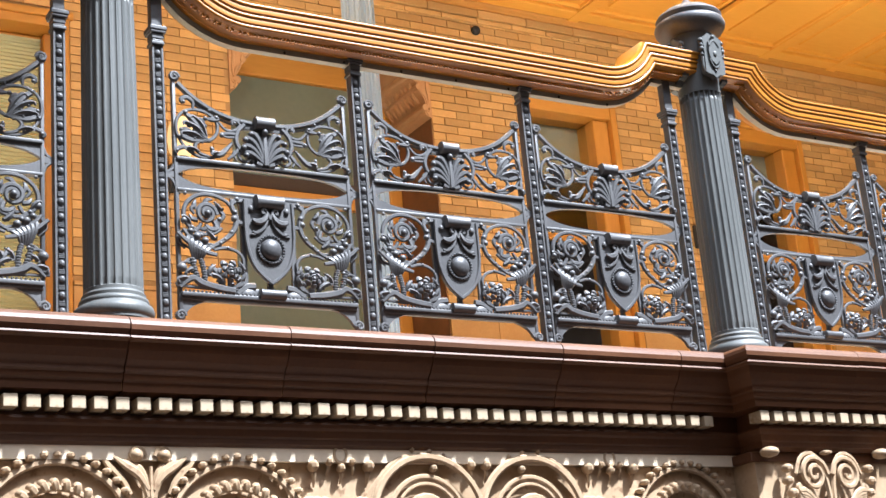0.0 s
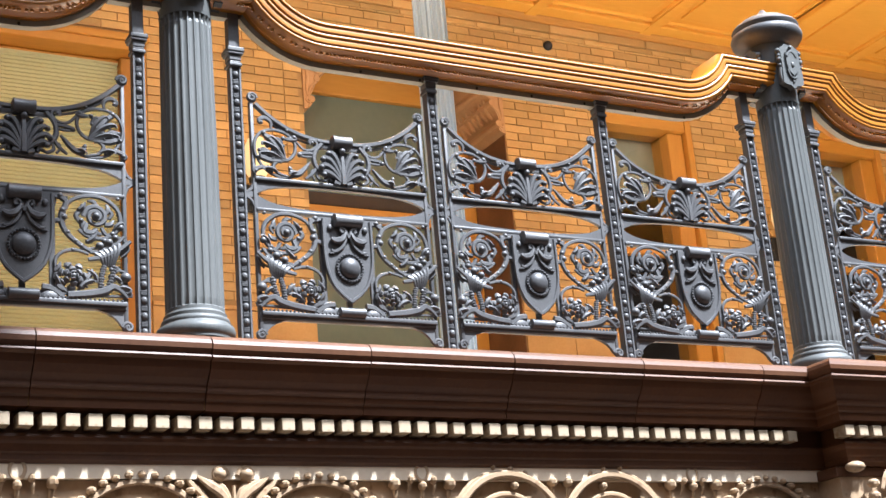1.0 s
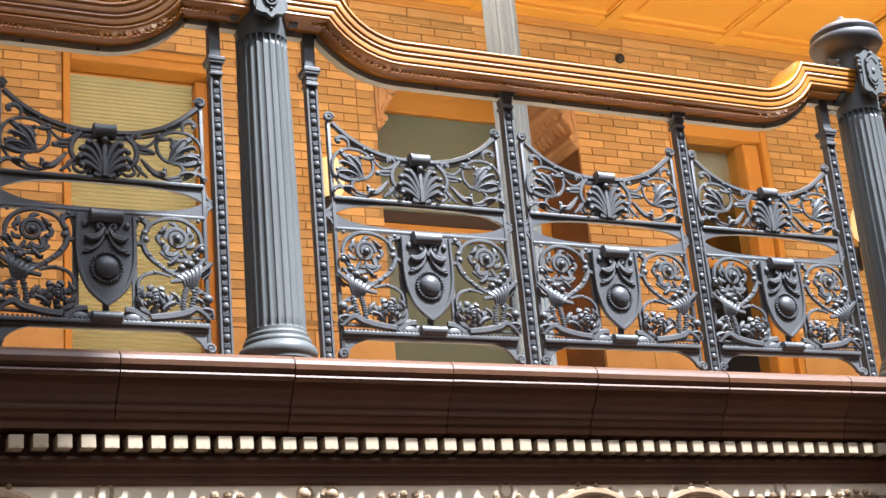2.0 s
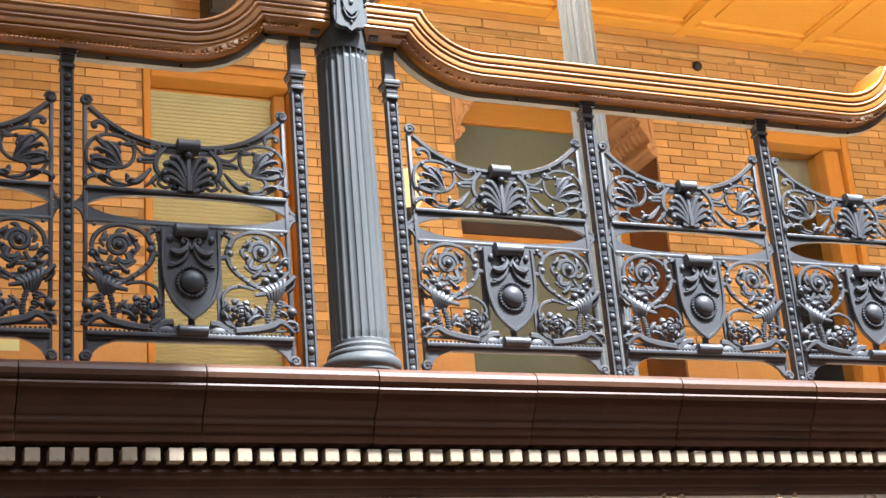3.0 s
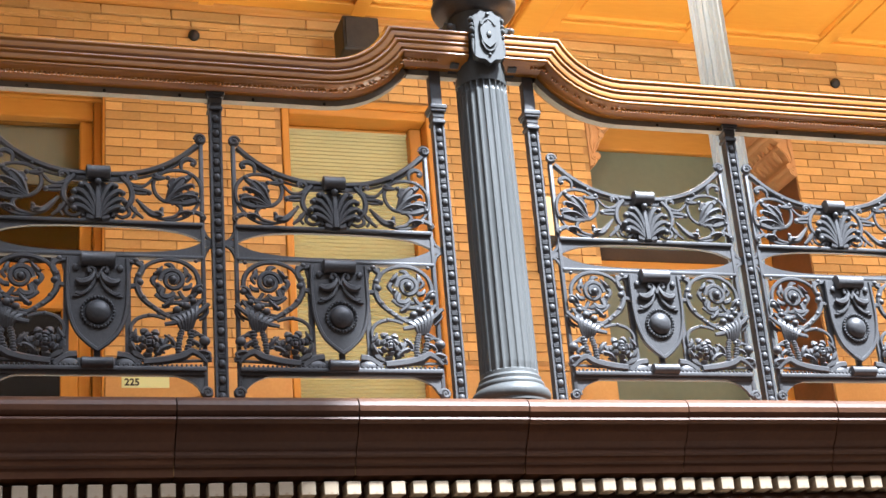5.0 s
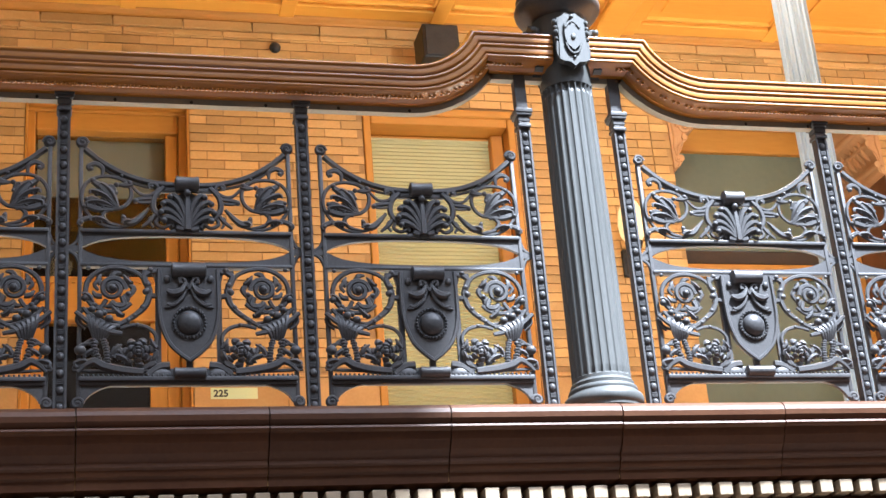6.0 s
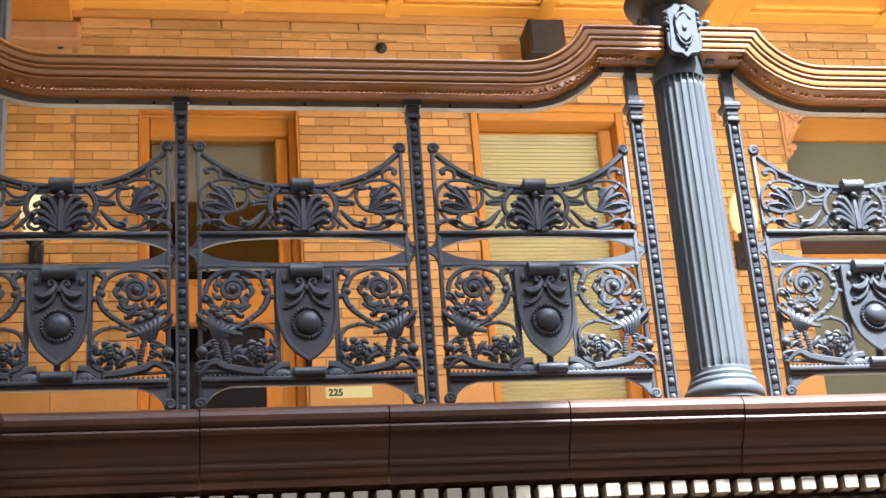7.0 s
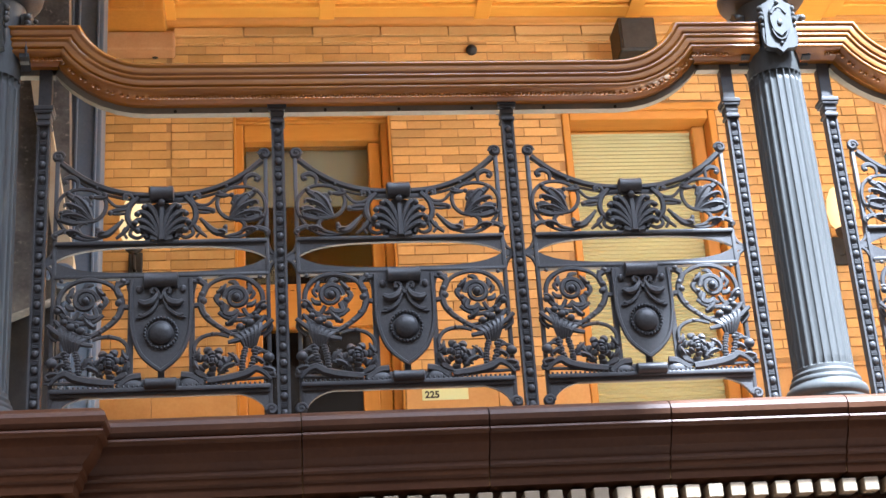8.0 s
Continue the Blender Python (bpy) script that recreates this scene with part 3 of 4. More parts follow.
def bud_spray():
    """A ring flower between three buds."""
    bm = bmesh.new()
    tube(bm, [(0.022 * math.cos(a), -0.375 + 0.026 * math.sin(a)) for a in [0.7 * i for i in range(10)]], 0.007, y=0.022, n=2)
    husk(bm, 0, -0.418, 0.0, 1.0)
    for q in (-1, 1):
        husk(bm, q * 0.040, -0.398, q * 0.006, 0.9)
        husk(bm, q * 0.098, -0.412, -q * 0.006, 1.35)
        for k in range(3):
            tube(bm, [(q * 0.012, -0.60), (q * (0.03 + 0.025 * k), -0.545 + 0.006 * k), (q * (0.065 + 0.028 * k), -0.518), (q * (0.085 + 0.03 * k), -0.535)], 0.007, 0.006, y=0.026, n=3, swell=0.007)
    return mesh_of("bud_spray", bm, FRIEZE, True)


def bud_twin():
    bm = bmesh.new()
    for q in (-1, 1):
        husk(bm, q * 0.030, -0.405, 0.0, 1.15)
    return mesh_of("bud_twin", bm, FRIEZE, True)


def anthemion():
    """Two facing spirals on a fan of curled leaves, with an egg at each upper corner."""
    bm = bmesh.new()
    for q in (-1, 1):
        whorl(bm, q * 0.082, -0.452, 0.070, 2.0, q, 0.016, 0.011)
        tube(bm, [(q * 0.006, -0.75), (q * 0.008, -0.60), (q * 0.016, -0.48), (q * 0.045, -0.398), (q * 0.090, -0.372), (q * 0.138, -0.395), (q * 0.165, -0.450)], 0.012, 0.008, y=0.022, n=3)
        ball(bm, q * 0.285, 0.016, -0.372, 0.038, 0.036, 0.020, 12, 8)
        for k in range(7):
            a = 0.25 + 0.20 * k
            x, z = q * (0.205 + 0.035 * math.sin(3 * k)), -0.43 - 0.045 * k
            ball(bm, x, 0.022, z, 0.020, 0.026, 0.017)
            tube(bm, [(q * 0.03, -0.74 + 0.02 * k), (q * (0.05 + 0.012 * k), -0.64 + 0.02 * k), (q * (0.11 + 0.010 * k), -0.57 + 0.01 * k), (q * 0.165, -0.60 + 0.018 * k), (q * 0.150, -0.628 + 0.018 * k)], 0.008, 0.007, y=0.026 - 0.002 * k, n=3, swell=0.005)
    ball(bm, 0, 0.022, -0.370, 0.026, 0.024, 0.009)
    return mesh_of("anthemion", bm, FRIEZE, True)


CARVED = {"wreath": wreath(), "volute": volute(), "leaf_pair": leaf_pair(), "bud_spray": bud_spray(), "bud_twin": bud_twin(), "anthemion": anthemion()}
CARVED["volute_back"] = mirrored(CARVED["volute"], "volute")


def carve(kind, x, dy=0.0):
    ob = share(kind.replace("_back", ""), CARVED[kind], frieze)
    ob.location = (x, dy, 0)


# the run between the two steps mirrors about its middle
MIDDLE = 0.108
carve("leaf_pair", MIDDLE)
for q in (-1, 1):
    carve("wreath", MIDDLE + q * 0.277)
    carve("bud_spray", MIDDLE + q * 0.630)
    carve("volute" if q > 0 else "volute_back", MIDDLE + q * 0.935)
    carve("bud_twin", MIDDLE + q * 1.142)
    carve("volute_back" if q > 0 else "volute", MIDDLE + q * 1.340)
    carve("bud_spray", MIDDLE + q * 1.688)
    carve("wreath", MIDDLE + q * 2.010)
for x in (2.70, 3.45, 4.20, -2.45):
    carve("anthemion", x, -OUT - 0.02)


# ---- fluted newel columns ----
def column(x, y, label):
    material = IRON_COLUMN
    t = thing("newel_column", label, "column", "columns of the railing", at=(x, y, 0))
    base = [(0.112, 0.0), (0.112, 0.010), (0.118, 0.016), (0.120, 0.030), (0.116, 0.042), (0.107, 0.048), (0.103, 0.054), (0.105, 0.060), (0.102, 0.068), (0.095, 0.072), (0.096, 0.082), (0.090, 0.090)]
    part("base", lathe(bmesh.new(), base, 40), material, t, smooth=True)
    bm = bmesh.new()
    flutes, per = 24, 6
    rings = []
    for z, r, d in ((0.086, 0.090, 0.0), (0.100, 0.0895, 0.0), (0.104, 0.0895, 0.006), (0.125, 0.0895, 0.0038), (0.60, 0.087, 0.0036), (1.040, 0.083, 0.0038), (1.054, 0.083, 0.010), (1.070, 0.083, 0.010), (1.073, 0.083, 0.0), (1.085, 0.084, 0.0)):
        ring = []
        for i in range(flutes * per):
            q = (i % per) / per
            cut = d * (1 - (2 * (q - 0.58) / 0.84) ** 2) ** 0.5 if q > 0.16 and abs(q - 0.58) < 0.42 else 0
            a = 2 * math.pi * i / (flutes * per)
            ring.append(bm.verts.new(((r - cut) * math.cos(a), (r - cut) * math.sin(a), z)))
        rings.append(ring)
    k = flutes * per
    for u, w in zip(rings, rings[1:]):
        for j in range(k):
            bm.faces.new((u[j], u[(j + 1) % k], w[(j + 1) % k], w[j]))
    part("fluted_shaft", bm, material, t)
    neck = [(0.081, 1.08), (0.083, 1.12), (0.087, 1.20), (0.090, 1.30), (0.092, 1.325)]
    part("neck", lathe(bmesh.new(), neck, 36), material, t, smooth=True)
    cap = [(0.094, 1.322), (0.105, 1.330), (0.128, 1.345), (0.140, 1.362), (0.143, 1.378), (0.138, 1.392), (0.128, 1.398), (0.132, 1.406), (0.134, 1.416), (0.126, 1.428), (0.110, 1.436),
           (0.096, 1.450), (0.070, 1.462), (0.045, 1.470), (0.030, 1.482), (0.018, 1.494), (0.010, 1.505)]
    part("finial", lathe(bmesh.new(), cap, 36), IRON, t, smooth=True)
    # cartouche, made once and set at four sides
    out = [(-0.048, 1.282), (-0.030, 1.292), (-0.018, 1.304), (0, 1.298), (0.018, 1.304), (0.030, 1.292), (0.048, 1.282), (0.044, 1.24), (0.046, 1.19), (0.050, 1.135), (0.036, 1.128), (0.016, 1.126),
           (0, 1.112), (-0.016, 1.126), (-0.036, 1.128), (-0.050, 1.135), (-0.046, 1.19), (-0.044, 1.24)]
    bm = prism(bmesh.new(), out, -0.113, -0.085)
    me_plate = mesh_of("cartouche", bm, material)
    bm = bmesh.new()
    prism(bm, [(-0.026, 1.262), (-0.012, 1.252), (0, 1.258), (0.012, 1.252), (0.026, 1.262), (0.028, 1.215), (0.022, 1.185), (0, 1.165), (-0.022, 1.185), (-0.028, 1.215)], -0.122, -0.112)
    tube(bm, [(-0.024, 1.245), (-0.012, 1.262), (0, 1.268), (0.012, 1.262), (0.024, 1.245)], 0.005, y=-0.122)
    tube(bm, [(-0.026, 1.19), (-0.015, 1.163), (0, 1.155), (0.015, 1.163), (0.026, 1.19)], 0.004, y=-0.118)
    ball(bm, 0, -0.121, 1.285, 0.008)
    ball(bm, 0, -0.122, 1.212, 0.009, 0.006, 0.013)
    ball(bm, 0, -0.114, 1.142, 0.006)
    for s in (-1, 1):
        for z, r in ((1.27, 0.012), (1.25, 0.010), (1.233, 0.012), (1.21, 0.008)):
            ball(bm, s * 0.052, -0.105, z, r * 0.9, r, r)
        tube(bm, [(s * 0.05, 1.20), (s * 0.053, 1.16), (s * 0.047, 1.135)], 0.007, 0.004, y=-0.105)
    me_relief = mesh_of("relief", bm, material, True)
    for q in range(4):
        c = share("cartouche", me_plate, t, "shield-shaped cartouche in relief")
        c.rotation_euler = (0, 0, radians(90 * q))
        share("relief", me_relief, c)
    return t


COL = 2.43
column(0.0, -0.005, "grey painted fluted iron column with cartouches and a turned cap")
column(COL, -0.02, "grey painted fluted iron column where the ledge steps forward")
column(-COL + 0.01, -0.03, "dark fluted iron column beside the stairs")


# ---- posts with rows of beads ----
def post(tall):
    bm = B(-0.0185, 0.0185, -0.012, 0.014, 0.0, 0.955)
    for s in (-1, 1):
        box(bm, s * 0.0155 - 0.003, s * 0.0155 + 0.003, -0.018, -0.010, 0.0, 0.95)
    for i in range(18):
        for dz in (0.0195, 0.0245, 0.0295):
            z = 0.028 + i * 0.0488 + dz
            box(bm, -0.009, 0.009, -0.017, -0.010, z - 0.0014, z + 0.0014)
    sh = mesh_of("post", bm, IRON)
    bm = bmesh.new()
    for z0, z1, w in ((0.935, 0.947, 0.026), (0.947, 0.955, 0.022), (0.955, 0.975, 0.024), (0.975, 0.984, 0.031), (0.984, 0.999, 0.034)):
        box(bm, -w * 0.85, w * 0.85, -w * 0.95, w * 0.9, z0, z1, 0.003)
    cap = mesh_of("cap", bm, IRON)
    neck = mesh_of("neck", B(-0.019, 0.019, -0.016, 0.016, 0.997, 1.16, 0.002), IRON) if tall else None
    return sh, cap, neck


SHORT, TALL = post(False), post(True)
ONE_BEAD = mesh_of("bead", ball(bmesh.new(), 0, 0, 0, 0.0112, 0.0105, 0.0125, 8, 6), IRON, True)
BAYS = {name: thing("balustrade", label, "railing", "balustrade bays", at=(0, y, 0)) for name, y, label in (
    ("middle", 0, "dark cast-iron balustrade with scrolled panels and mahogany handrail, sunlit"),
    ("left", 0, "dark cast-iron balustrade with scrolled panels and mahogany handrail, shaded"),
    ("right", 0, "dark cast-iron balustrade with scrolled panels on the stepped ledge"))}


def place_post(x, bay, tall):
    sh, cap, neck = TALL if tall else SHORT
    p = share("post", sh, BAYS[bay], "slim iron post with a row of beads")
    p.location = (x, 0, 0)
    share("cap", cap, p)
    if neck:
        share("neck", neck, p)
    for i in range(19):
        b = share("bead", ONE_BEAD, p)
        b.location = (0, -0.014, 0.028 + i * 0.0488)


POST_X = [(0.160, 1), (0.873, 0), (1.576, 0), (2.265, 1)]
for x, tall in POST_X:
    place_post(x, "middle", tall)
    place_post(-x, "left", tall)
for x, tall in POST_X[:3]:
    place_post(COL + x, "right", tall)


# ---- ornamental panels ----
def up(cx, cy):
    return ((cx - 620) * 0.00058, 0.554 + (515 - cy) * 0.00058)


def lo(cx, cy):
    return ((cx - 540) * 0.00072, 0.106 + (570 - cy) * 0.00070)


def sag(x):
    return 0.708 + 0.117 * (abs(x) / 0.300) ** 2.6


HALF = 0.304


def acanthus(bm, a, b, w, y=-0.013):
    """A cast leaf from a to b: a ridged blade, bent at the tip, with two lobes on each side."""
    a, b = Vector((a[0], a[1])), Vector((b[0], b[1]))
    d = b - a
    s = Vector((-d.y, d.x))
    c = a + d * 0.55 + s * 0.10
    tube(bm, [(a.x, a.y, y), (c.x, c.y, y - 0.008), (b.x, b.y, y - 0.004), (b.x - s.x * 0.16, b.y - s.y * 0.16, y - 0.010)], 0.003, 0.0025, seg=4, n=3, swell=w * 0.55, deep=0.9)
    for f in (0.42, 0.72):
        q = a + d * f + s * 0.07
        for k in (-1, 1):
            e = q + d * 0.17 + s * (k * 0.30 * (1.1 - f))
            tube(bm, [(q.x, q.y, y - 0.004), ((q.x + e.x) / 2 + s.x * k * 0.04, (q.y + e.y) / 2 + s.y * k * 0.04, y - 0.006), (e.x, e.y, y - 0.001)], 0.002, 0.0025, seg=4, n=2, swell=w * 0.30, deep=0.9)


def build_panel():
    meshes = {}
    # frame: two stiles, cross bars, the sagging top rail, slot plates and corner brackets
    bm = bmesh.new()
    for s in (-1, 1):
        box(bm, s * HALF - 0.006, s * HALF + 0.006, -0.010, 0.010, 0.045, 0.825, 0.002)
        box(bm, min(s * HALF, s * 0.35), max(s * HALF, s * 0.35), -0.006, 0.006, 0.492, 0.512)
        tube(bm, [(s * HALF, 0.545), (s * (HALF + 0.012), 0.52), (s * (HALF + 0.034), 0.505)], 0.007, 0.005, y=-0.003)
        tube(bm, [(s * HALF, 0.455), (s * (HALF + 0.012), 0.482), (s * (HALF + 0.034), 0.498)], 0.007, 0.005, y=-0.003)
    pts = [(x, sag(x)) for x in [-0.292 + 0.584 * i / 16 for i in range(17)]]
    tube(bm, pts, 0.010, y=-0.004, n=2, deep=1.2)
    tube(bm, [(x, z - 0.016) for x, z in pts[1:-1]], 0.005, y=-0.002, n=2)
    for s in (-1, 1):
        whorl(bm, s * 0.302, 0.836, 0.018, 1.4, s, -0.010, 0.0052)
        ball(bm, s * 0.302, -0.006, 0.836, 0.018, 0.008, 0.018)
    k = 24
    for z_edge, sgn in ((0.553, 1), (0.455, -1)):
        xs = [-HALF + 2 * HALF * i / k for i in range(k + 1)]
        inner = [0.504 + sgn * 0.040 * max(0.0, 1 - (abs(x) / (HALF - 0.012)) ** 3.2) ** 0.55 for x in xs]
        for y0 in (-0.007,):
            f = [bm.verts.new((x, y0, z_edge)) for x in xs]
            g = [bm.verts.new((x, y0, z)) for x, z in zip(xs, inner)]
            f2 = [bm.verts.new((x, 0.007, z_edge)) for x in xs]
            g2 = [bm.verts.new((x, 0.007, z)) for x, z in zip(xs, inner)]
            for i in range(k):
                bm.faces.new((f[i], f[i + 1], g[i + 1], g[i]))
                bm.faces.new((f2[i], g2[i], g2[i + 1], f2[i + 1]))
                bm.faces.new((g[i], g[i + 1], g2[i + 1], g2[i]))
    box(bm, -HALF, HALF, -0.016, 0.012, 0.550, 0.562, 0.003)
    box(bm, -HALF, HALF, -0.014, 0.012, 0.446, 0.457, 0.003)
    box(bm, -HALF, HALF, -0.022, 0.012, 0.102, 0.116, 0.003)
    box(bm, -HALF, HALF, -0.014, 0.012, 0.092, 0.104, 0.003)
    for i in range(44):
        ball(bm, -HALF + 0.012 + i * 0.0135, -0.020, 0.118, 0.0042, None, None, 6, 4)
    for s in (-1, 1):
        arc = [(s * (HALF - 0.001), 0.035)] + [(s * (HALF - 0.012 - 0.115 * (1 - math.cos(a))), 0.030 + 0.066 * math.sin(a)) for a in [math.pi / 2 * i / 7 for i in range(1, 8)]] + [(s * (HALF - 0.001), 0.097)]
        prism(bm, arc, -0.007, 0.007)
        ball(bm, s * (HALF + 0.003), -0.006, 0.040, 0.018, 0.009, 0.018)
        whorl(bm, s * (HALF + 0.003), 0.040, 0.017, 1.4, s, -0.012, 0.0048)
    meshes["panel"] = mesh_of("panel", bm, IRON, True)
    # upper scroll, one side
    bm = bmesh.new()
    U = lambda *pp: [up(*q) for q in pp]
    tube(bm, U((812, 385), (860, 450), (930, 486), (1010, 490), (1085, 450), (1135, 370), (1135, 290), (1095, 235), (1030, 214), (950, 228), (900, 280), (905, 345), (950, 388), (1005, 385), (1035, 345), (1015, 310), (985, 318)), 0.0052, 0.007, n=4)
    for pp, a, b, sw in (
            (((955, 390), (1000, 350), (1030, 290), (1085, 245)), 0.006, 0.010, 0.009), (((960, 392), (1040, 370), (1085, 345), (1115, 345)), 0.006, 0.008, 0.009),
            (((965, 395), (1050, 400), (1100, 385), (1125, 385)), 0.005, 0.007, 0.008),
            (((975, 300), (990, 275), (1015, 280), (1010, 320)), 0.006, 0.007, 0.006), (((890, 255), (920, 262), (960, 262)), 0.010, 0.005, 0.004),
            (((820, 395), (880, 460), (925, 462), (940, 425)), 0.005, 0.005, 0.010), (((940, 488), (1010, 470), (1035, 430), (1010, 402), (985, 405)), 0.005, 0.006, 0.003),
            (((1040, 470), (1090, 445), (1130, 455), (1152, 472), (1140, 488)), 0.006, 0.006, 0.004), (((1040, 212), (1040, 170), (1075, 148), (1108, 165), (1098, 188)), 0.005, 0.006, 0.005),
            (((892, 270), (850, 312), (800, 312), (765, 280), (778, 252), (808, 255), (806, 278)), 0.0055, 0.006, 0.001), (((790, 332), (840, 335), (885, 345)), 0.007, 0.007, 0.002),
            (((790, 352), (840, 356), (885, 350)), 0.005, 0.005, 0.001), (((770, 400), (800, 450), (845, 490)), 0.006, 0.005, 0.003), (((790, 490), (810, 455), (800, 430)), 0.005, 0.004, 0.001),
            (((735, 265), (780, 320), (788, 385), (750, 440), (705, 460), (690, 490)), 0.009, 0.007, 0.003), (((690, 255), (735, 252), (760, 250)), 0.006, 0.006, 0.001),
            (((700, 470), (740, 490), (775, 470), (765, 440), (735, 440)), 0.006, 0.005, 0.002)):
        tube(bm, U(*pp), a * 0.85, b * 0.85, swell=sw * 0.8, y=-0.014, n=3)
    for cx, cy, r in ((1085, 240, 0.011), (970, 262, 0.010), (1115, 345, 0.009), (1125, 385, 0.008), (905, 250, 0.011), (875, 350, 0.011), (1095, 178, 0.009), (1140, 470, 0.009), (935, 440, 0.009), (795, 268, 0.008), (1000, 330, 0.012), (945, 212, 0.007)):
        x, z = up(cx, cy)
        ball(bm, x, -0.016, z, r * 0.78, r * 0.7, r * 0.78)
    # lobed leaves curling inside the volute
    for root, tip, w in (((957, 392), (1042, 262), 0.013), ((960, 394), (1088, 300), 0.012), ((962, 396), (1108, 362), 0.011), ((1000, 470), (1090, 452), 0.008), ((880, 462), (938, 470), 0.009)):
        acanthus(bm, up(*root), up(*tip), w)
    me = mesh_of("upper_scroll", bm, IRON, True)
    meshes["upper_scroll"], meshes["upper_scroll_mirror"] = me, mirrored(me, "upper_scroll")
    # palmette with its clasp
    bm = bmesh.new()
    tube(bm, U((620, 505), (620, 430), (620, 360), (620, 312)), 0.012, 0.006, y=-0.02, swell=0.002)
    ball(bm, *[up(620, 306)[0], -0.026, up(620, 306)[1]], 0.011)
    for s in (-1, 1):
        for pp in (((614, 480), (600, 400), (578, 345), (552, 318), (535, 328)), ((612, 485), (582, 412), (548, 366), (515, 352), (500, 366)), ((610, 490), (572, 434), (532, 402), (500, 398), (488, 414)), ((608, 495), (568, 460), (530, 440), (505, 442), (502, 458))):
            q = [(620 + s * (cx - 620), cy) for cx, cy in pp]
            tube(bm, U(*q), 0.004, 0.0075, y=-0.020, swell=0.004, n=3, deep=1.1)
            x, z = up(*q[-1])
            ball(bm, x, -0.024, z, 0.010, 0.011, 0.009)
        tube(bm, U((620 + s * 55, 492), (620 + s * 20, 500)), 0.010, 0.010, y=-0.016)
    box(bm, -0.075, 0.075, -0.012, 0.0, 0.682, 0.700, 0.003)
    roll(bm, -0.036, 0.036, -0.022, 0.706, 0.021)
    prism(bm, [(0.066 * math.cos(a), 0.615 + 0.068 * math.sin(a)) for a in [2 * math.pi * i / 28 for i in range(28)]], -0.006, 0.003)
    meshes["palmette"] = mesh_of("palmette", bm, IRON, True)
    # lower scroll, one side
    bm = bmesh.new()
    L = lambda *pp: [lo(*q) for q in pp]
    for pp, a, b, sw in (
            (((705, 165), (735, 118), (800, 92), (870, 98), (925, 140), (940, 200), (915, 252), (860, 280), (800, 272), (765, 245)), 0.0065, 0.007, 0.002),
            (((690, 105), (715, 130), (695, 185), (700, 235), (730, 280), (790, 325), (830, 345)), 0.011, 0.007, 0.002),
            (((660, 215), (690, 212), (705, 225)), 0.008, 0.008, 0.002), (((660, 105), (690, 110), (720, 105)), 0.006, 0.006, 0.001),
            (((770, 330), (830, 325), (890, 300), (930, 270), (960, 290), (955, 330), (920, 350)), 0.005, 0.005, 0.001),
            (((700, 470), (690, 500), (720, 525)), 0.009, 0.008, 0.003),
            (((880, 395), (920, 405), (950, 430)), 0.006, 0.006, 0.001), (((672, 430), (670, 385), (700, 350), (755, 338), (805, 352)), 0.006, 0.006, 0.001),
            (((870, 500), (910, 490), (950, 505), (985, 525)), 0.009, 0.006, 0.003), (((700, 530), (800, 535), (985, 528)), 0.005, 0.005, 0.001),
            (((800, 215), (790, 250), (820, 255), (840, 235)), 0.009, 0.007, 0.004), (((860, 230), (880, 262), (905, 255)), 0.007, 0.005, 0.002), (((770, 165), (755, 185), (775, 220)), 0.008, 0.006, 0.003),
            (((880, 140), (905, 165), (890, 190)), 0.006, 0.005, 0.002), (((700, 470), (680, 500), (710, 520)), 0.009, 0.008, 0.003), (((770, 470), (800, 455), (820, 420)), 0.008, 0.005, 0.004)):
        tube(bm, L(*pp), a * 0.88, b * 0.88, swell=sw * 0.9, y=-0.014, n=3)
    x, z = lo(835, 185)
    whorl(bm, x, z, 0.036, 2.2, 1, -0.016, 0.0085)
    ball(bm, x, -0.026, z, 0.011)
    for k in range(6):
        a = 0.4 + k * 1.05
        tube(bm, [(x + 0.036 * math.cos(a), z + 0.036 * math.sin(a)), (x + 0.050 * math.cos(a + 0.25), z + 0.050 * math.sin(a + 0.25)), (x + 0.056 * math.cos(a + 0.55), z + 0.056 * math.sin(a + 0.55))], 0.008, 0.003, swell=0.003, n=3)
    # rose: three rings of cupped petals and leaves round it
    x, z = lo(738, 458)
    for ring, (n, r0, r1, w) in enumerate(((7, 0.022, 0.048, 0.011), (6, 0.010, 0.032, 0.009), (4, 0.003, 0.016, 0.006))):
        for k in range(n):
            a = (k + 0.45 * ring) * 2 * math.pi / n
            yy = -0.010 - 0.008 * ring
            tube(bm, [(x + r0 * math.cos(a), z + r0 * math.sin(a), yy), (x + (r0 + r1) / 2 * math.cos(a + 0.12), z + (r0 + r1) / 2 * math.sin(a + 0.12), yy - 0.007), (x + r1 * math.cos(a + 0.22), z + r1 * math.sin(a + 0.22), yy - 0.001)], 0.004, 0.005, seg=6, n=2, swell=w * 0.8, deep=0.7)
    ball(bm, x, -0.030, z, 0.009)
    for root, tip, w in (((700, 505), (668, 452), 0.009), ((760, 515), (822, 470), 0.010), ((800, 420), (838, 470), 0.009), ((690, 395), (668, 440), 0.008), ((842, 250), (800, 300), 0.010), ((905, 250), (945, 205), 0.008), ((905, 500), (975, 500), 0.009), ((795, 120), (765, 160), 0.009), ((885, 445), (940, 470), 0.009)):
        acanthus(bm, lo(*root), lo(*tip), w)
    # tilted basket of fruit on two twisted stems
    tube(bm, [(0.187, 0.238), (0.225, 0.247), (0.276, 0.271), (0.315, 0.303)], 0.006, 0.006, y=-0.026, swell=0.003)
    tube(bm, [(0.194, 0.261), (0.236, 0.272), (0.277, 0.297), (0.295, 0.318)], 0.005, 0.005, y=-0.022, swell=0.002)
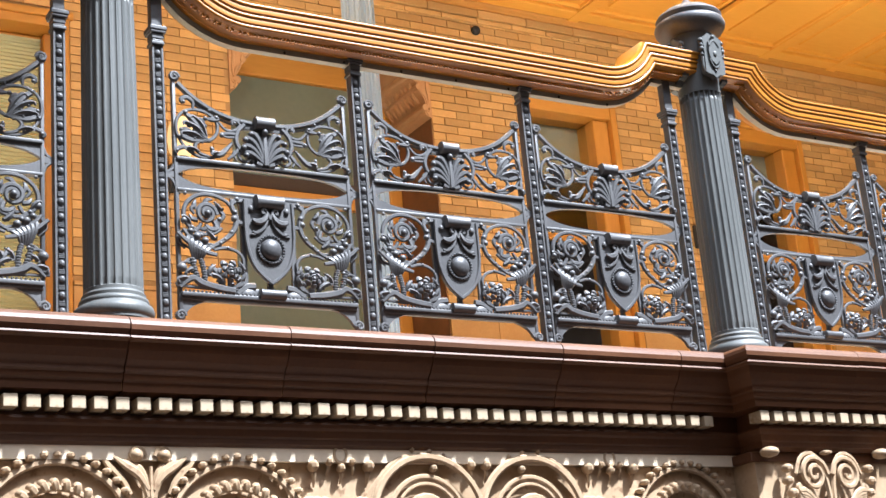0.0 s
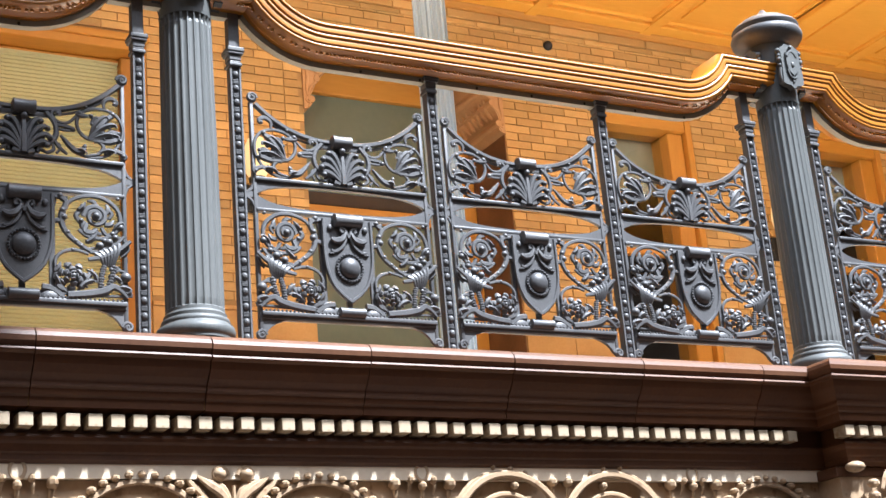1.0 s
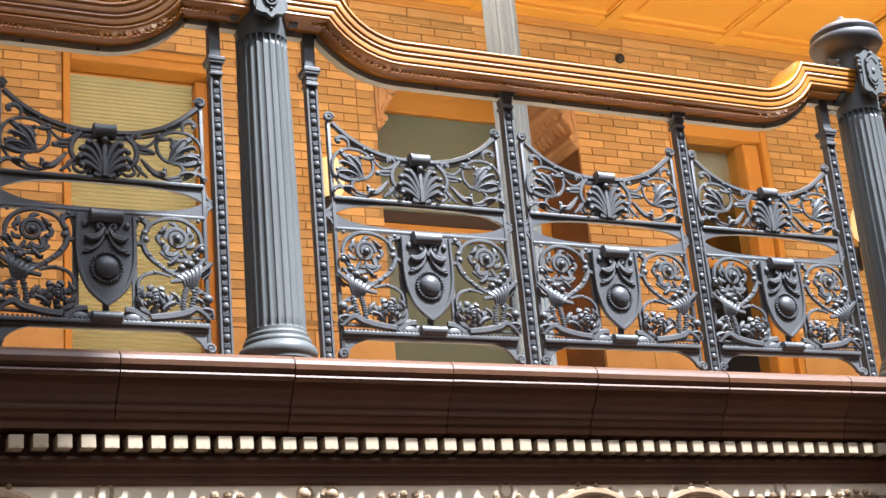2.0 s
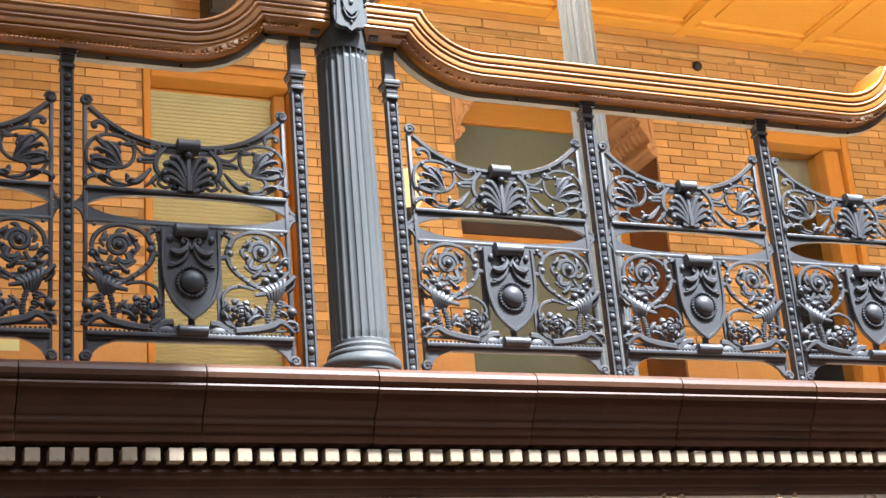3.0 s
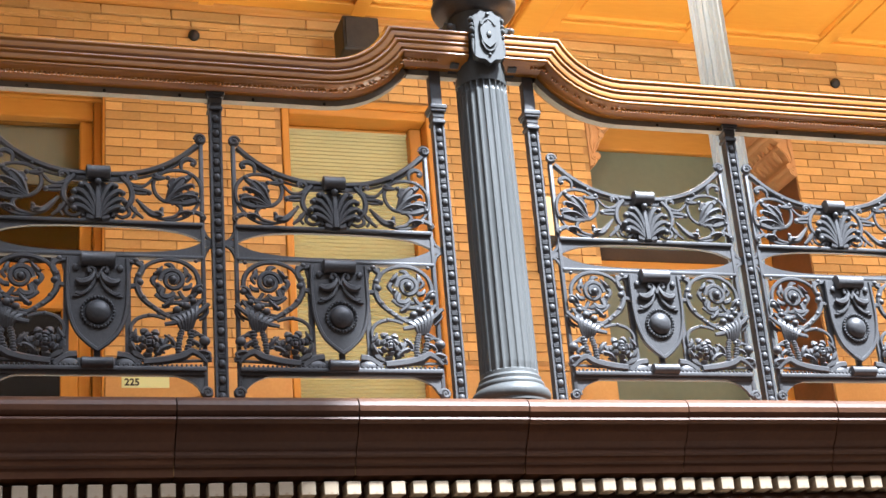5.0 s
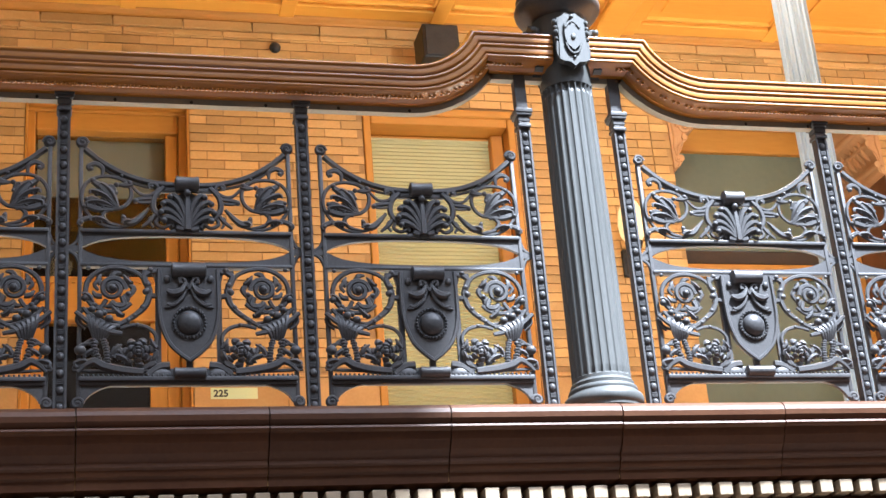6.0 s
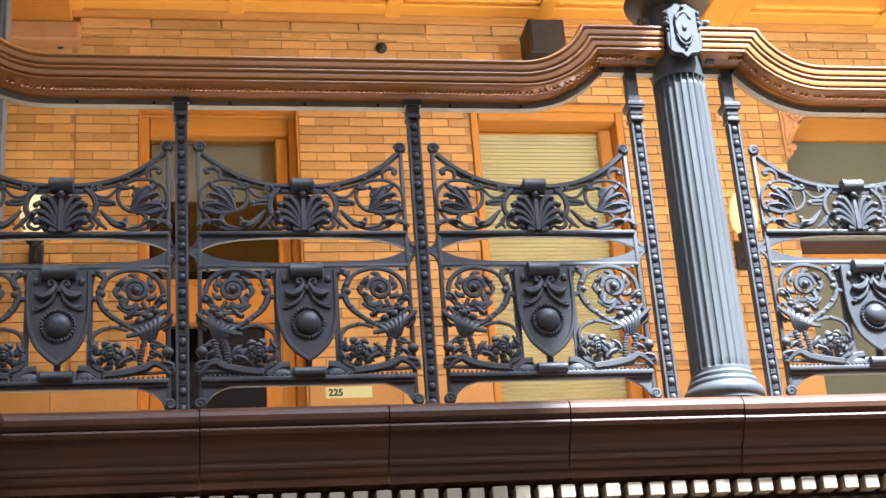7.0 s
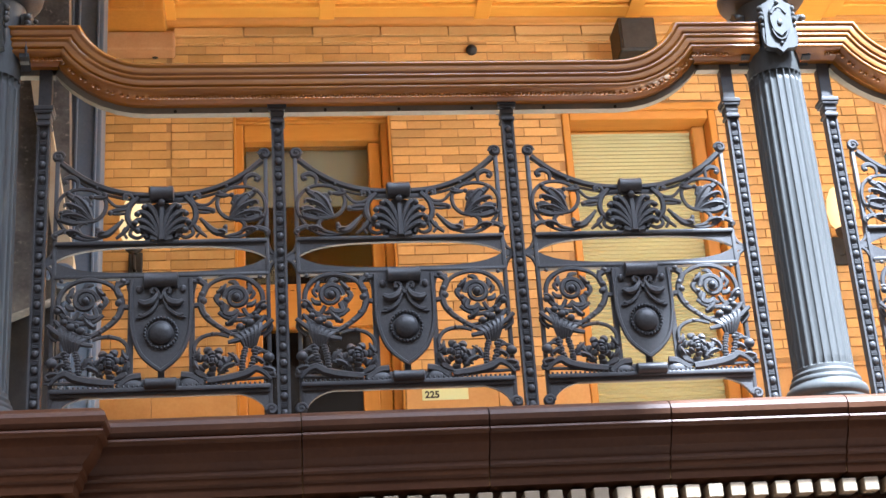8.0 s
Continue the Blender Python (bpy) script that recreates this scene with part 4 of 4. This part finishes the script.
    for k in range(6):
        f = k / 5
        tube(bm, [(0.205 + 0.075 * f, 0.262 + 0.038 * f, -0.020), (0.224 + 0.052 * f, 0.246 + 0.022 * f, -0.028), (0.236 + 0.028 * f, 0.222 + 0.004 * f, -0.018)], 0.007, 0.004, seg=5, n=3, swell=0.002)
    for x, z, r in ((0.223, 0.284, 0.013), (0.250, 0.296, 0.014), (0.270, 0.312, 0.011), (0.236, 0.300, 0.009)):
        ball(bm, x, -0.022, z, r, r, r * 0.9)
    for pts in (((0.236, 0.221), (0.229, 0.192), (0.226, 0.158)), ((0.266, 0.222), (0.258, 0.186), (0.243, 0.150))):
        line = smooth_line([(x, 0, z) for x, z in pts], 4)
        for k, q in enumerate(line):
            ball(bm, q.x, -0.016, q.z, 0.009 + 0.002 * (k % 2), 0.010, 0.006, 8, 5)
    ball(bm, 0.301, -0.018, 0.192, 0.017, 0.014, 0.015)
    tube(bm, [(0.262, 0.205), (0.282, 0.212), (0.301, 0.206), (0.312, 0.190)], 0.005, 0.004, y=-0.016)
    tube(bm, [(0.128, 0.127), (0.188, 0.134), (0.237, 0.146), (0.262, 0.160), (0.285, 0.150), (0.306, 0.128)], 0.012, 0.004, y=-0.018, swell=0.005)
    tube(bm, [(0.304, 0.311), (0.312, 0.280), (0.288, 0.256)], 0.005, 0.004, y=-0.014)
    for cx, cy, r in ((940, 225, 0.014), (660, 218, 0.010), (705, 195, 0.014), (700, 165, 0.012), (900, 415, 0.010), (930, 95, 0.008), (690, 100, 0.011), (672, 432, 0.009),
                      (740, 338, 0.008), (975, 515, 0.009), (720, 262, 0.010), (752, 298, 0.009), (775, 318, 0.009), (905, 255, 0.010), (775, 205, 0.010)):
        x, z = lo(cx, cy)
        ball(bm, x, -0.016, z, r * 0.85, r * 0.75, r * 0.78)
    me = mesh_of("lower_scroll", bm, IRON, True)
    meshes["lower_scroll"], meshes["lower_scroll_mirror"] = me, mirrored(me, "lower_scroll")
    # strapwork round the shield
    bm = bmesh.new()
    prism(bm, [(-0.108, 0.452), (0.108, 0.452), (0.102, 0.434), (0.094, 0.40), (-0.094, 0.40), (-0.102, 0.434)], -0.012, 0.002)
    for s in (-1, 1):
        box(bm, s * 0.086 - 0.008, s * 0.086 + 0.008, -0.010, 0.002, 0.12, 0.42)
        tube(bm, [(s * 0.055, 0.15), (s * 0.085, 0.145), (s * 0.115, 0.122), (s * 0.09, 0.112)], 0.012, 0.012, y=-0.010)
        ball(bm, s * 0.080, -0.010, 0.122, 0.030, 0.010, 0.020, 12, 8)
    box(bm, -0.009, 0.009, -0.008, 0.002, 0.14, 0.20)
    box(bm, -0.10, 0.10, -0.010, 0.002, 0.112, 0.142, 0.003)
    roll(bm, -0.046, 0.046, -0.020, 0.124, 0.016)
    meshes["strapwork"] = mesh_of("strapwork", bm, IRON, True)
    # shield
    bm = bmesh.new()
    half = [(0.083, 0.435), (0.084, 0.37), (0.083, 0.31), (0.076, 0.262), (0.058, 0.215), (0.030, 0.183), (0.0, 0.160)]
    line = [(q.x, q.z) for q in smooth_line([(x, 0, z) for x, z in half], 4)]
    outl = line + [(-x, z) for x, z in line[::-1][1:]]
    prism(bm, outl, -0.022, -0.004)
    tube(bm, outl, 0.0065, y=-0.023, n=1)
    roll(bm, -0.050, 0.050, -0.026, 0.430, 0.022)
    for s in (-1, 1):
        tube(bm, [(0.0, 0.372), (s * 0.012, 0.40), (s * 0.024, 0.405), (s * 0.026, 0.392), (s * 0.018, 0.392)], 0.005, 0.006, y=-0.030)
        tube(bm, [(s * 0.008, 0.392), (s * 0.022, 0.368), (s * 0.045, 0.360), (s * 0.062, 0.368)], 0.005, 0.006, y=-0.030, swell=0.006)
        tube(bm, [(s * 0.006, 0.375), (s * 0.02, 0.345), (s * 0.045, 0.325), (s * 0.062, 0.328)], 0.005, 0.004, y=-0.026, swell=0.002)
        ball(bm, s * 0.062, -0.024, 0.405, 0.010, 0.007, 0.012)
        ball(bm, s * 0.060, -0.024, 0.318, 0.011, 0.006, 0.004)
    for i in range(28):
        a = 2 * math.pi * i / 28
        ball(bm, 0.045 * math.cos(a), -0.026, 0.272 + 0.045 * math.sin(a), 0.0052, 0.006, 0.0052, 6, 4)
    meshes["shield"] = mesh_of("shield", bm, IRON, True)
    bm = ball(bmesh.new(), 0, -0.024, 0.272, 0.036, 0.022, 0.036, 20, 12)
    meshes["boss"] = mesh_of("boss", bm, IRON, True)
    return meshes


PANEL = build_panel()


def place_panel(x, bay):
    t = share("panel", PANEL["panel"], BAYS[bay], "cast-iron panel frame with a sagging top")
    t.location = (x, 0, 0)
    for n in ("upper_scroll", "upper_scroll_mirror", "palmette", "lower_scroll", "lower_scroll_mirror", "strapwork", "shield", "boss"):
        share(n.replace("_mirror", ""), PANEL[n], t)


for x in (0.516, 1.222, 1.918):
    place_panel(x, "middle")
    place_panel(-x, "left")
for x in (0.516, 1.222):
    place_panel(COL + x, "right")


# ---- handrail ----
# profile: distance in front of the middle and depth below the top edge
RAIL_PROFILE = [(0.0, -0.016), (0.070, -0.016), (0.086, -0.012)]
for u, v in ((0.092, 0.0), (0.085, 0.037), (0.077, 0.072)):
    RAIL_PROFILE += [(u + 0.0075 * math.cos(a), v - 0.0075 * math.sin(a)) for a in (1.3, 0.8, 0.3, -0.2, -0.7, -1.2)]
    RAIL_PROFILE += [(u + 0.002, v + 0.009), (u + 0.003, v + 0.012), (u + 0.002, v + 0.024), (u - 0.004, v + 0.0275)] if v < 0.07 else [(u - 0.012, v + 0.011)]
RAIL_PROFILE += [(0.044, 0.092), (0.034, 0.101), (0.0, 0.101)]
TOP, RISE, BEND = 1.093, 0.134, 0.232


def rail_line(c0, c1, kink0, kink1):
    """From column to column: level, down in a curve, along, and up again."""
    end = radians(65)
    pts = [(c0, TOP + RISE), (c0 + kink0, TOP + RISE)]
    run_x = BEND * math.sin(end)
    k = RISE / (BEND * (1 - math.cos(end)))
    arc = [(run_x - BEND * math.sin(end * i / 8), TOP + k * BEND * (1 - math.cos(end * i / 8))) for i in range(9)]
    pts += [(c0 + kink0 + x, z) for x, z in arc[::-1][1:]] + [(c1 - kink1 - x, z) for x, z in arc[:-1]]
    return pts + [(c1 - kink1, TOP + RISE), (c1, TOP + RISE)]


def sweep(bm, line, profile, y):
    rings = []
    for i, p in enumerate(line):
        d0 = (Vector(p) - Vector(line[max(i - 1, 0)])) if i else Vector(line[1]) - Vector(p)
        d1 = (Vector(line[min(i + 1, len(line) - 1)]) - Vector(p)) if i < len(line) - 1 else d0
        d0, d1 = d0.normalized(), d1.normalized()
        n0, n1 = Vector((d0.y, -d0.x)), Vector((d1.y, -d1.x))
        m = (n0 + n1).normalized()
        m = m / max(0.35, m.dot(n0))
        rings.append([bm.verts.new((p[0] + m.x * v, y - u, p[1] + m.y * v)) for u, v in profile])
    k = len(profile)
    for a, b in zip(rings, rings[1:]):
        for j in range(k):
            bm.faces.new((a[j], b[j], b[(j + 1) % k], a[(j + 1) % k]))
    bm.faces.new(rings[0])
    bm.faces.new(rings[-1][::-1])
    return bm


def handrail(c0, c1, bay, kink0, kink1):
    line = rail_line(c0, c1, kink0, kink1)
    ring = RAIL_PROFILE + [(-u, v) for u, v in RAIL_PROFILE[::-1][1:-1]]
    t = part("handrail", sweep(bmesh.new(), line, ring, 0), RAIL, BAYS[bay], "polished reddish-brown moulded wooden handrail", smooth=True)
    part("under_strip", sweep(bmesh.new(), line, [(0.014, 0.100), (0.014, 0.120), (-0.014, 0.120), (-0.014, 0.100)], 0), STRIP, t, "pale flat strip under the rail")
    bm = bmesh.new()
    for a, b in zip(line, line[1:]):
        d = Vector(b) - Vector(a)
        n = max(1, int(d.length / 0.0135))
        e = d.normalized()
        for i in range(n):
            q = Vector(a) + d * ((i + 0.5) / n) + Vector((e.y, -e.x)) * 0.091
            if abs(q.x - c0) > 0.09 and abs(q.x - c1) > 0.09:
                ball(bm, q.x, -0.061, q.y, 0.0062, None, 0.0055, 6, 4)
    tagged(part("beading", bm, RAIL, t, smooth=True), kind="stuff")
    for i in range(7):
        x = c0 + 0.55 + i * 0.225
        part("screw", ball(bmesh.new(), x, -0.015, TOP - 0.113, 0.005, 0.004, 0.006), BLACK, t)


handrail(0.06, COL, "middle", 0.192, 0.305)
handrail(-COL, -0.06, "left", 0.262, 0.262)
handrail(COL + 0.06, COL * 2, "right", 0.192, 0.262)

# ---- things in the gallery ----
def pale_column():
    t = thing("gallery_column", "pale grey fluted iron column standing in the gallery", "column", at=(2.095, 2.1, 0))
    bm = bmesh.new()
    n = 96
    rings = []
    for z in (FLOOR_Z, CEILING_Z):
        rings.append([bm.verts.new(((0.088 - (0.009 if i % 6 > 1 else 0)) * math.cos(2 * math.pi * i / n), (0.088 - (0.009 if i % 6 > 1 else 0)) * math.sin(2 * math.pi * i / n), z)) for i in range(n)])
    for j in range(n):
        bm.faces.new((rings[0][j], rings[0][(j + 1) % n], rings[1][(j + 1) % n], rings[1][j]))
    part("fluted_shaft", bm, PALE_IRON, t)
    part("base", lathe(bmesh.new(), [(0.14, FLOOR_Z), (0.14, 0.0), (0.12, 0.05), (0.1, 0.08)], 32), PALE_IRON, t, smooth=True)


pale_column()


def square_post():
    t = thing("stair_post", "blue-grey panelled iron post beside the stairs", "post", at=(-2.42, 2.1, 0))
    bm = B(-0.075, 0.085, -0.08, 0.08, FLOOR_Z, CEILING_Z, 0.006)
    part("core", bm, BLUE_IRON, t)
    bm = bmesh.new()
    for x in (-0.055, -0.025, 0.06):
        box(bm, x - 0.006, x + 0.006, -0.092, -0.078, FLOOR_Z, CEILING_Z - 0.002, 0.003)
    part("ribs", bm, BLUE_IRON, t)


square_post()


def stairs():
    t = thing("staircase", "dark mottled marble stair side with tan stone edges", "stairs")
    part("marble_panel", prism(bmesh.new(), [(-3.2, 3.6), (-2.47, 3.6), (-2.42, 2.3), (-2.38, 1.0), (-2.62, 0.9), (-3.2, 1.6)], 1.50, 1.58), MARBLE, t, "dark mottled marble panel")
    part("edge", prism(bmesh.new(), [(-2.56, 1.95), (-2.51, 1.95), (-2.36, 1.10), (-2.36, 0.92), (-2.42, 1.05)], 1.42, 1.498), TAN, t, "tan stone edge")
    part("edge", prism(bmesh.new(), [(-2.75, 1.75), (-2.70, 1.75), (-2.60, 0.95), (-2.64, 0.85)], 1.42, 1.498), TAN, t, "tan stone edge")
    part("dark_riser", B(-3.2, -2.44, 1.60, 1.68, FLOOR_Z, 1.4), BLACK, t)
    for k in range(3):
        part("step", B(-3.2, -2.50 - 0.06 * k, 1.25 + 0.1 * k, 1.58, FLOOR_Z + 0.18 * k, FLOOR_Z + 0.18 * (k + 1) - 0.004, 0.008), TAN, t)
    bm = bmesh.new()
    whorl(bm, -2.40, 1.02, 0.06, 1.5, 1, 1.42, 0.014)
    part("iron_scroll", bm, BLUE_IRON, t, smooth=True)


stairs()


def sconce(x):
    t = thing("wall_sconce", "lit opal glass wall lamp on a dark bracket", "lamp", "wall lamps", at=(x, W, 0))
    part("back_plate", B(-0.04, 0.04, -0.03, 0.0, 2.02, 2.2, 0.008), BLACK, t)
    bm = bmesh.new()
    tube(bm, [(0.0, 2.08, -0.03), (0.0, 2.06, -0.10), (0.0, 2.16, -0.14)], 0.012)
    lathe(bm, [(0.02, 2.14), (0.05, 2.17), (0.055, 2.2)], 20, 0, -0.14)
    part("bracket", bm, BLACK, t)
    part("shade", lathe(bmesh.new(), [(0.045, 2.2), (0.075, 2.25), (0.085, 2.32), (0.075, 2.40), (0.05, 2.46)], 24, 0, -0.14), SHADE, t, "glowing opal shade", smooth=True)
    lamp = new("lamp_bulb", bpy.data.lights.new("lamp_bulb", "POINT"))
    lamp.data.energy, lamp.data.color, lamp.data.shadow_soft_size = LAMP_WATTS, (1.0, 0.66, 0.30), 0.06
    lamp.location = (0, -0.30, 2.62)
    lamp.parent = t


LAMP_WATTS = 0.28
for x in (-2.36, 1.80, 5.95):
    sconce(x)


# unseen hanging lamps, added as fill for the gallery wall and ceiling
def fill_lamp(x, watts):
    t = thing("gallery_fill_lamp", "unseen fill globe added to light the gallery wall and ceiling", "lamp", "ceiling lamps", at=(x, 1.2, 3.30))
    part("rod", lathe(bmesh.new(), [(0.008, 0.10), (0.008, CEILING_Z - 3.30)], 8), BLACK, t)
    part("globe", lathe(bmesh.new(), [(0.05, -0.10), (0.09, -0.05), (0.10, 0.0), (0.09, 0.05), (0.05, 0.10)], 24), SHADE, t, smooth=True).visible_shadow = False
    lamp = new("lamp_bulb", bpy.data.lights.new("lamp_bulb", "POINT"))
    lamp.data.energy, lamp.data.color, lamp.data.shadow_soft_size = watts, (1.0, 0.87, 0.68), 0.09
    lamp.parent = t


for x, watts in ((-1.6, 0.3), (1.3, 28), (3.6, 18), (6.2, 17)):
    fill_lamp(x, watts)


def loudspeaker():
    t = thing("loudspeaker", "small black box loudspeaker on the wall", "loudspeaker", at=(0.635, 3.78, 3.30))
    part("cabinet", B(-0.115, 0.115, -0.11, 0.12, 0.0, 0.235, 0.012), BLACK, t)
    part("grille", B(-0.10, 0.10, -0.118, -0.108, 0.015, 0.22, 0.006), BLACK, t)
    part("wall_arm", B(-0.03, 0.03, 0.118, 0.256, 0.09, 0.15), BLACK, t)


loudspeaker()
# the leftmost cap stands in for the round end of the stone block
for x in (-0.331, 4.126, -2.36 + 0.1):
    t = thing("smoke_detector", "small dark round detector on the brick", "detector", at=(x, W, 3.508 if x > -1 else 3.5))
    bm = bmesh.new()
    ball(bm, 0, -0.02, 0, 0.036, 0.03, 0.036, 14, 8)
    part("cap", bm, BLACK, t, smooth=True)

t = thing("room_plate", "pale yellow room number plate with black digits", "sign", at=(-0.638, W, 1.305))
part("plate", B(-0.131, 0.131, -0.012, -0.002, -0.038, 0.028, 0.002), PLATE, t)
fc = bpy.data.curves.new("digits", "FONT")
fc.body, fc.size, fc.extrude, fc.offset = "225", 0.055, 0.001, 0.0016
tmp = new("digits_source", fc)
dm = bpy.data.meshes.new_from_object(tmp.evaluated_get(bpy.context.evaluated_depsgraph_get()))
bpy.data.objects.remove(tmp)
dm.materials.clear()
dm.materials.append(INK)
dg = share("digits", dm, t, "black digits")
dg.location, dg.rotation_euler = (-0.115, -0.0135, -0.024), (radians(90), 0, 0)

# wooden casing and stone block at the end of the ceiling
t = thing("beam_casing", "panelled golden oak beam end under the ceiling", "beam")
part("casing", B(-2.62, -2.19, W - 0.35, W - 0.004, 3.60, CEILING_Z - 0.002, 0.008), WOOD, t)
part("panel_frame", B(-2.50, -2.30, W - 0.362, W - 0.348, 3.62, CEILING_Z - 0.02, 0.006), WOOD, t)
t = thing("stone_block", "carved reddish stone block under the beam", "corbel")
part("block", B(-2.58, -2.14, W - 0.12, W - 0.002, 3.47, 3.598, 0.015), TERRA, t)

# ---- stepped brick string course under the ceiling ----
for z0, z1, y0, w in ((CEILING_Z - 0.128, CEILING_Z - 0.069, W - 0.034, 0.42), (CEILING_Z - 0.168, CEILING_Z - 0.131, W - 0.016, 0.30)):
    me = mesh_of("course_brick", B(-w / 2 + 0.003, w / 2 - 0.003, 0, W + 0.004 - y0, z0, z1, 0.005), BRICK)
    for i in range(int(10.6 / w)):
        share("course_brick", me, wall).location = (-2.15 + (i + 0.5) * w, y0, 0)

# ---- smooth dado blocks and bricks of the gallery wall ----
DADO_Z = 1.42
for a, b in zip(edges[::2], edges[1::2]):
    n = max(1, round((b - a) / 0.48))
    w = (b - a) / n
    for i in range(n):
        part("dado_block", B(a + w * i + 0.002, a + w * (i + 1) - 0.002, W - 0.010, W + 0.005, FLOOR_Z, DADO_Z - 0.032, 0.003), DADO, wall)
    part("dado_ledge", B(a, b, W - 0.022, W + 0.005, DADO_Z - 0.03, DADO_Z - 0.004, 0.006), DADO, wall)
BL, BH, JOINT = 0.203, 0.0585, 0.007
variants = []
for k in range(3):
    bm = B(-BL / 2 + JOINT / 2, BL / 2 - JOINT / 2, -0.004, 0.012, -BH / 2 + JOINT / 2, BH / 2 - JOINT / 2)
    r2 = random.Random(k + 7)
    for v in bm.verts:
        v.co += Vector((r2.uniform(-1, 1) * 0.0012, 0, r2.uniform(-1, 1) * 0.0010))
    variants.append(mesh_of("brick", bm, BRICK))
rest = bmesh.new()
count, rb = 0, random.Random(11)
rows_n = int((CEILING_Z - 0.066 - DADO_Z) / BH) - 1
for r in range(rows_n + 1):
    z = CEILING_Z - 0.066 - (r + 0.5) * BH
    spans = []
    x = -2.9
    for o in sorted(OPENINGS):
        if o[2] <= z + BH / 2 and z - BH / 2 < o[3]:
            spans.append((x, o[0]))
            x = o[1]
    spans.append((x, 8.6))
    for q in (-2.163, 2.068):
        spans = [w for a, b in spans for w in (((a, q), (q, b)) if a < q < b else ((a, b),))]
    for a, b in spans:
        x = a - (BL / 2 if r % 2 else 0)
        while x < b:
            x0, x1 = max(x, a), min(x + BL, b)
            if x1 - x0 > 0.035:
                cx, w = (x0 + x1) / 2, x1 - x0
                whole = abs(w - BL) < 1e-4
                if whole and count < 300 and -1.0 < cx < 2.3 and 1.9 < z:
                    ob = new("brick", variants[rb.randrange(3)])
                    ob.location = (cx, W + rb.uniform(-0.0015, 0.0015), z)
                    ob.parent = wall
                    count += 1
                else:
                    dy = rb.uniform(-0.0015, 0.0015)
                    vs = [rest.verts.new((px, py, pz)) for px in (x0 + JOINT / 2, x1 - JOINT / 2) for py in (W - 0.004 + dy, W + 0.012) for pz in (z - BH / 2 + JOINT / 2 + rb.uniform(-0.001, 0.001), z + BH / 2 - JOINT / 2 + rb.uniform(-0.001, 0.001))]
                    for f in ((0, 1, 5, 4), (0, 2, 3, 1), (4, 5, 7, 6), (1, 3, 7, 5), (0, 4, 6, 2)):
                        rest.faces.new([vs[i] for i in f])
            x += BL
tagged(part("bricks", rest, BRICK, wall), kind="stuff")
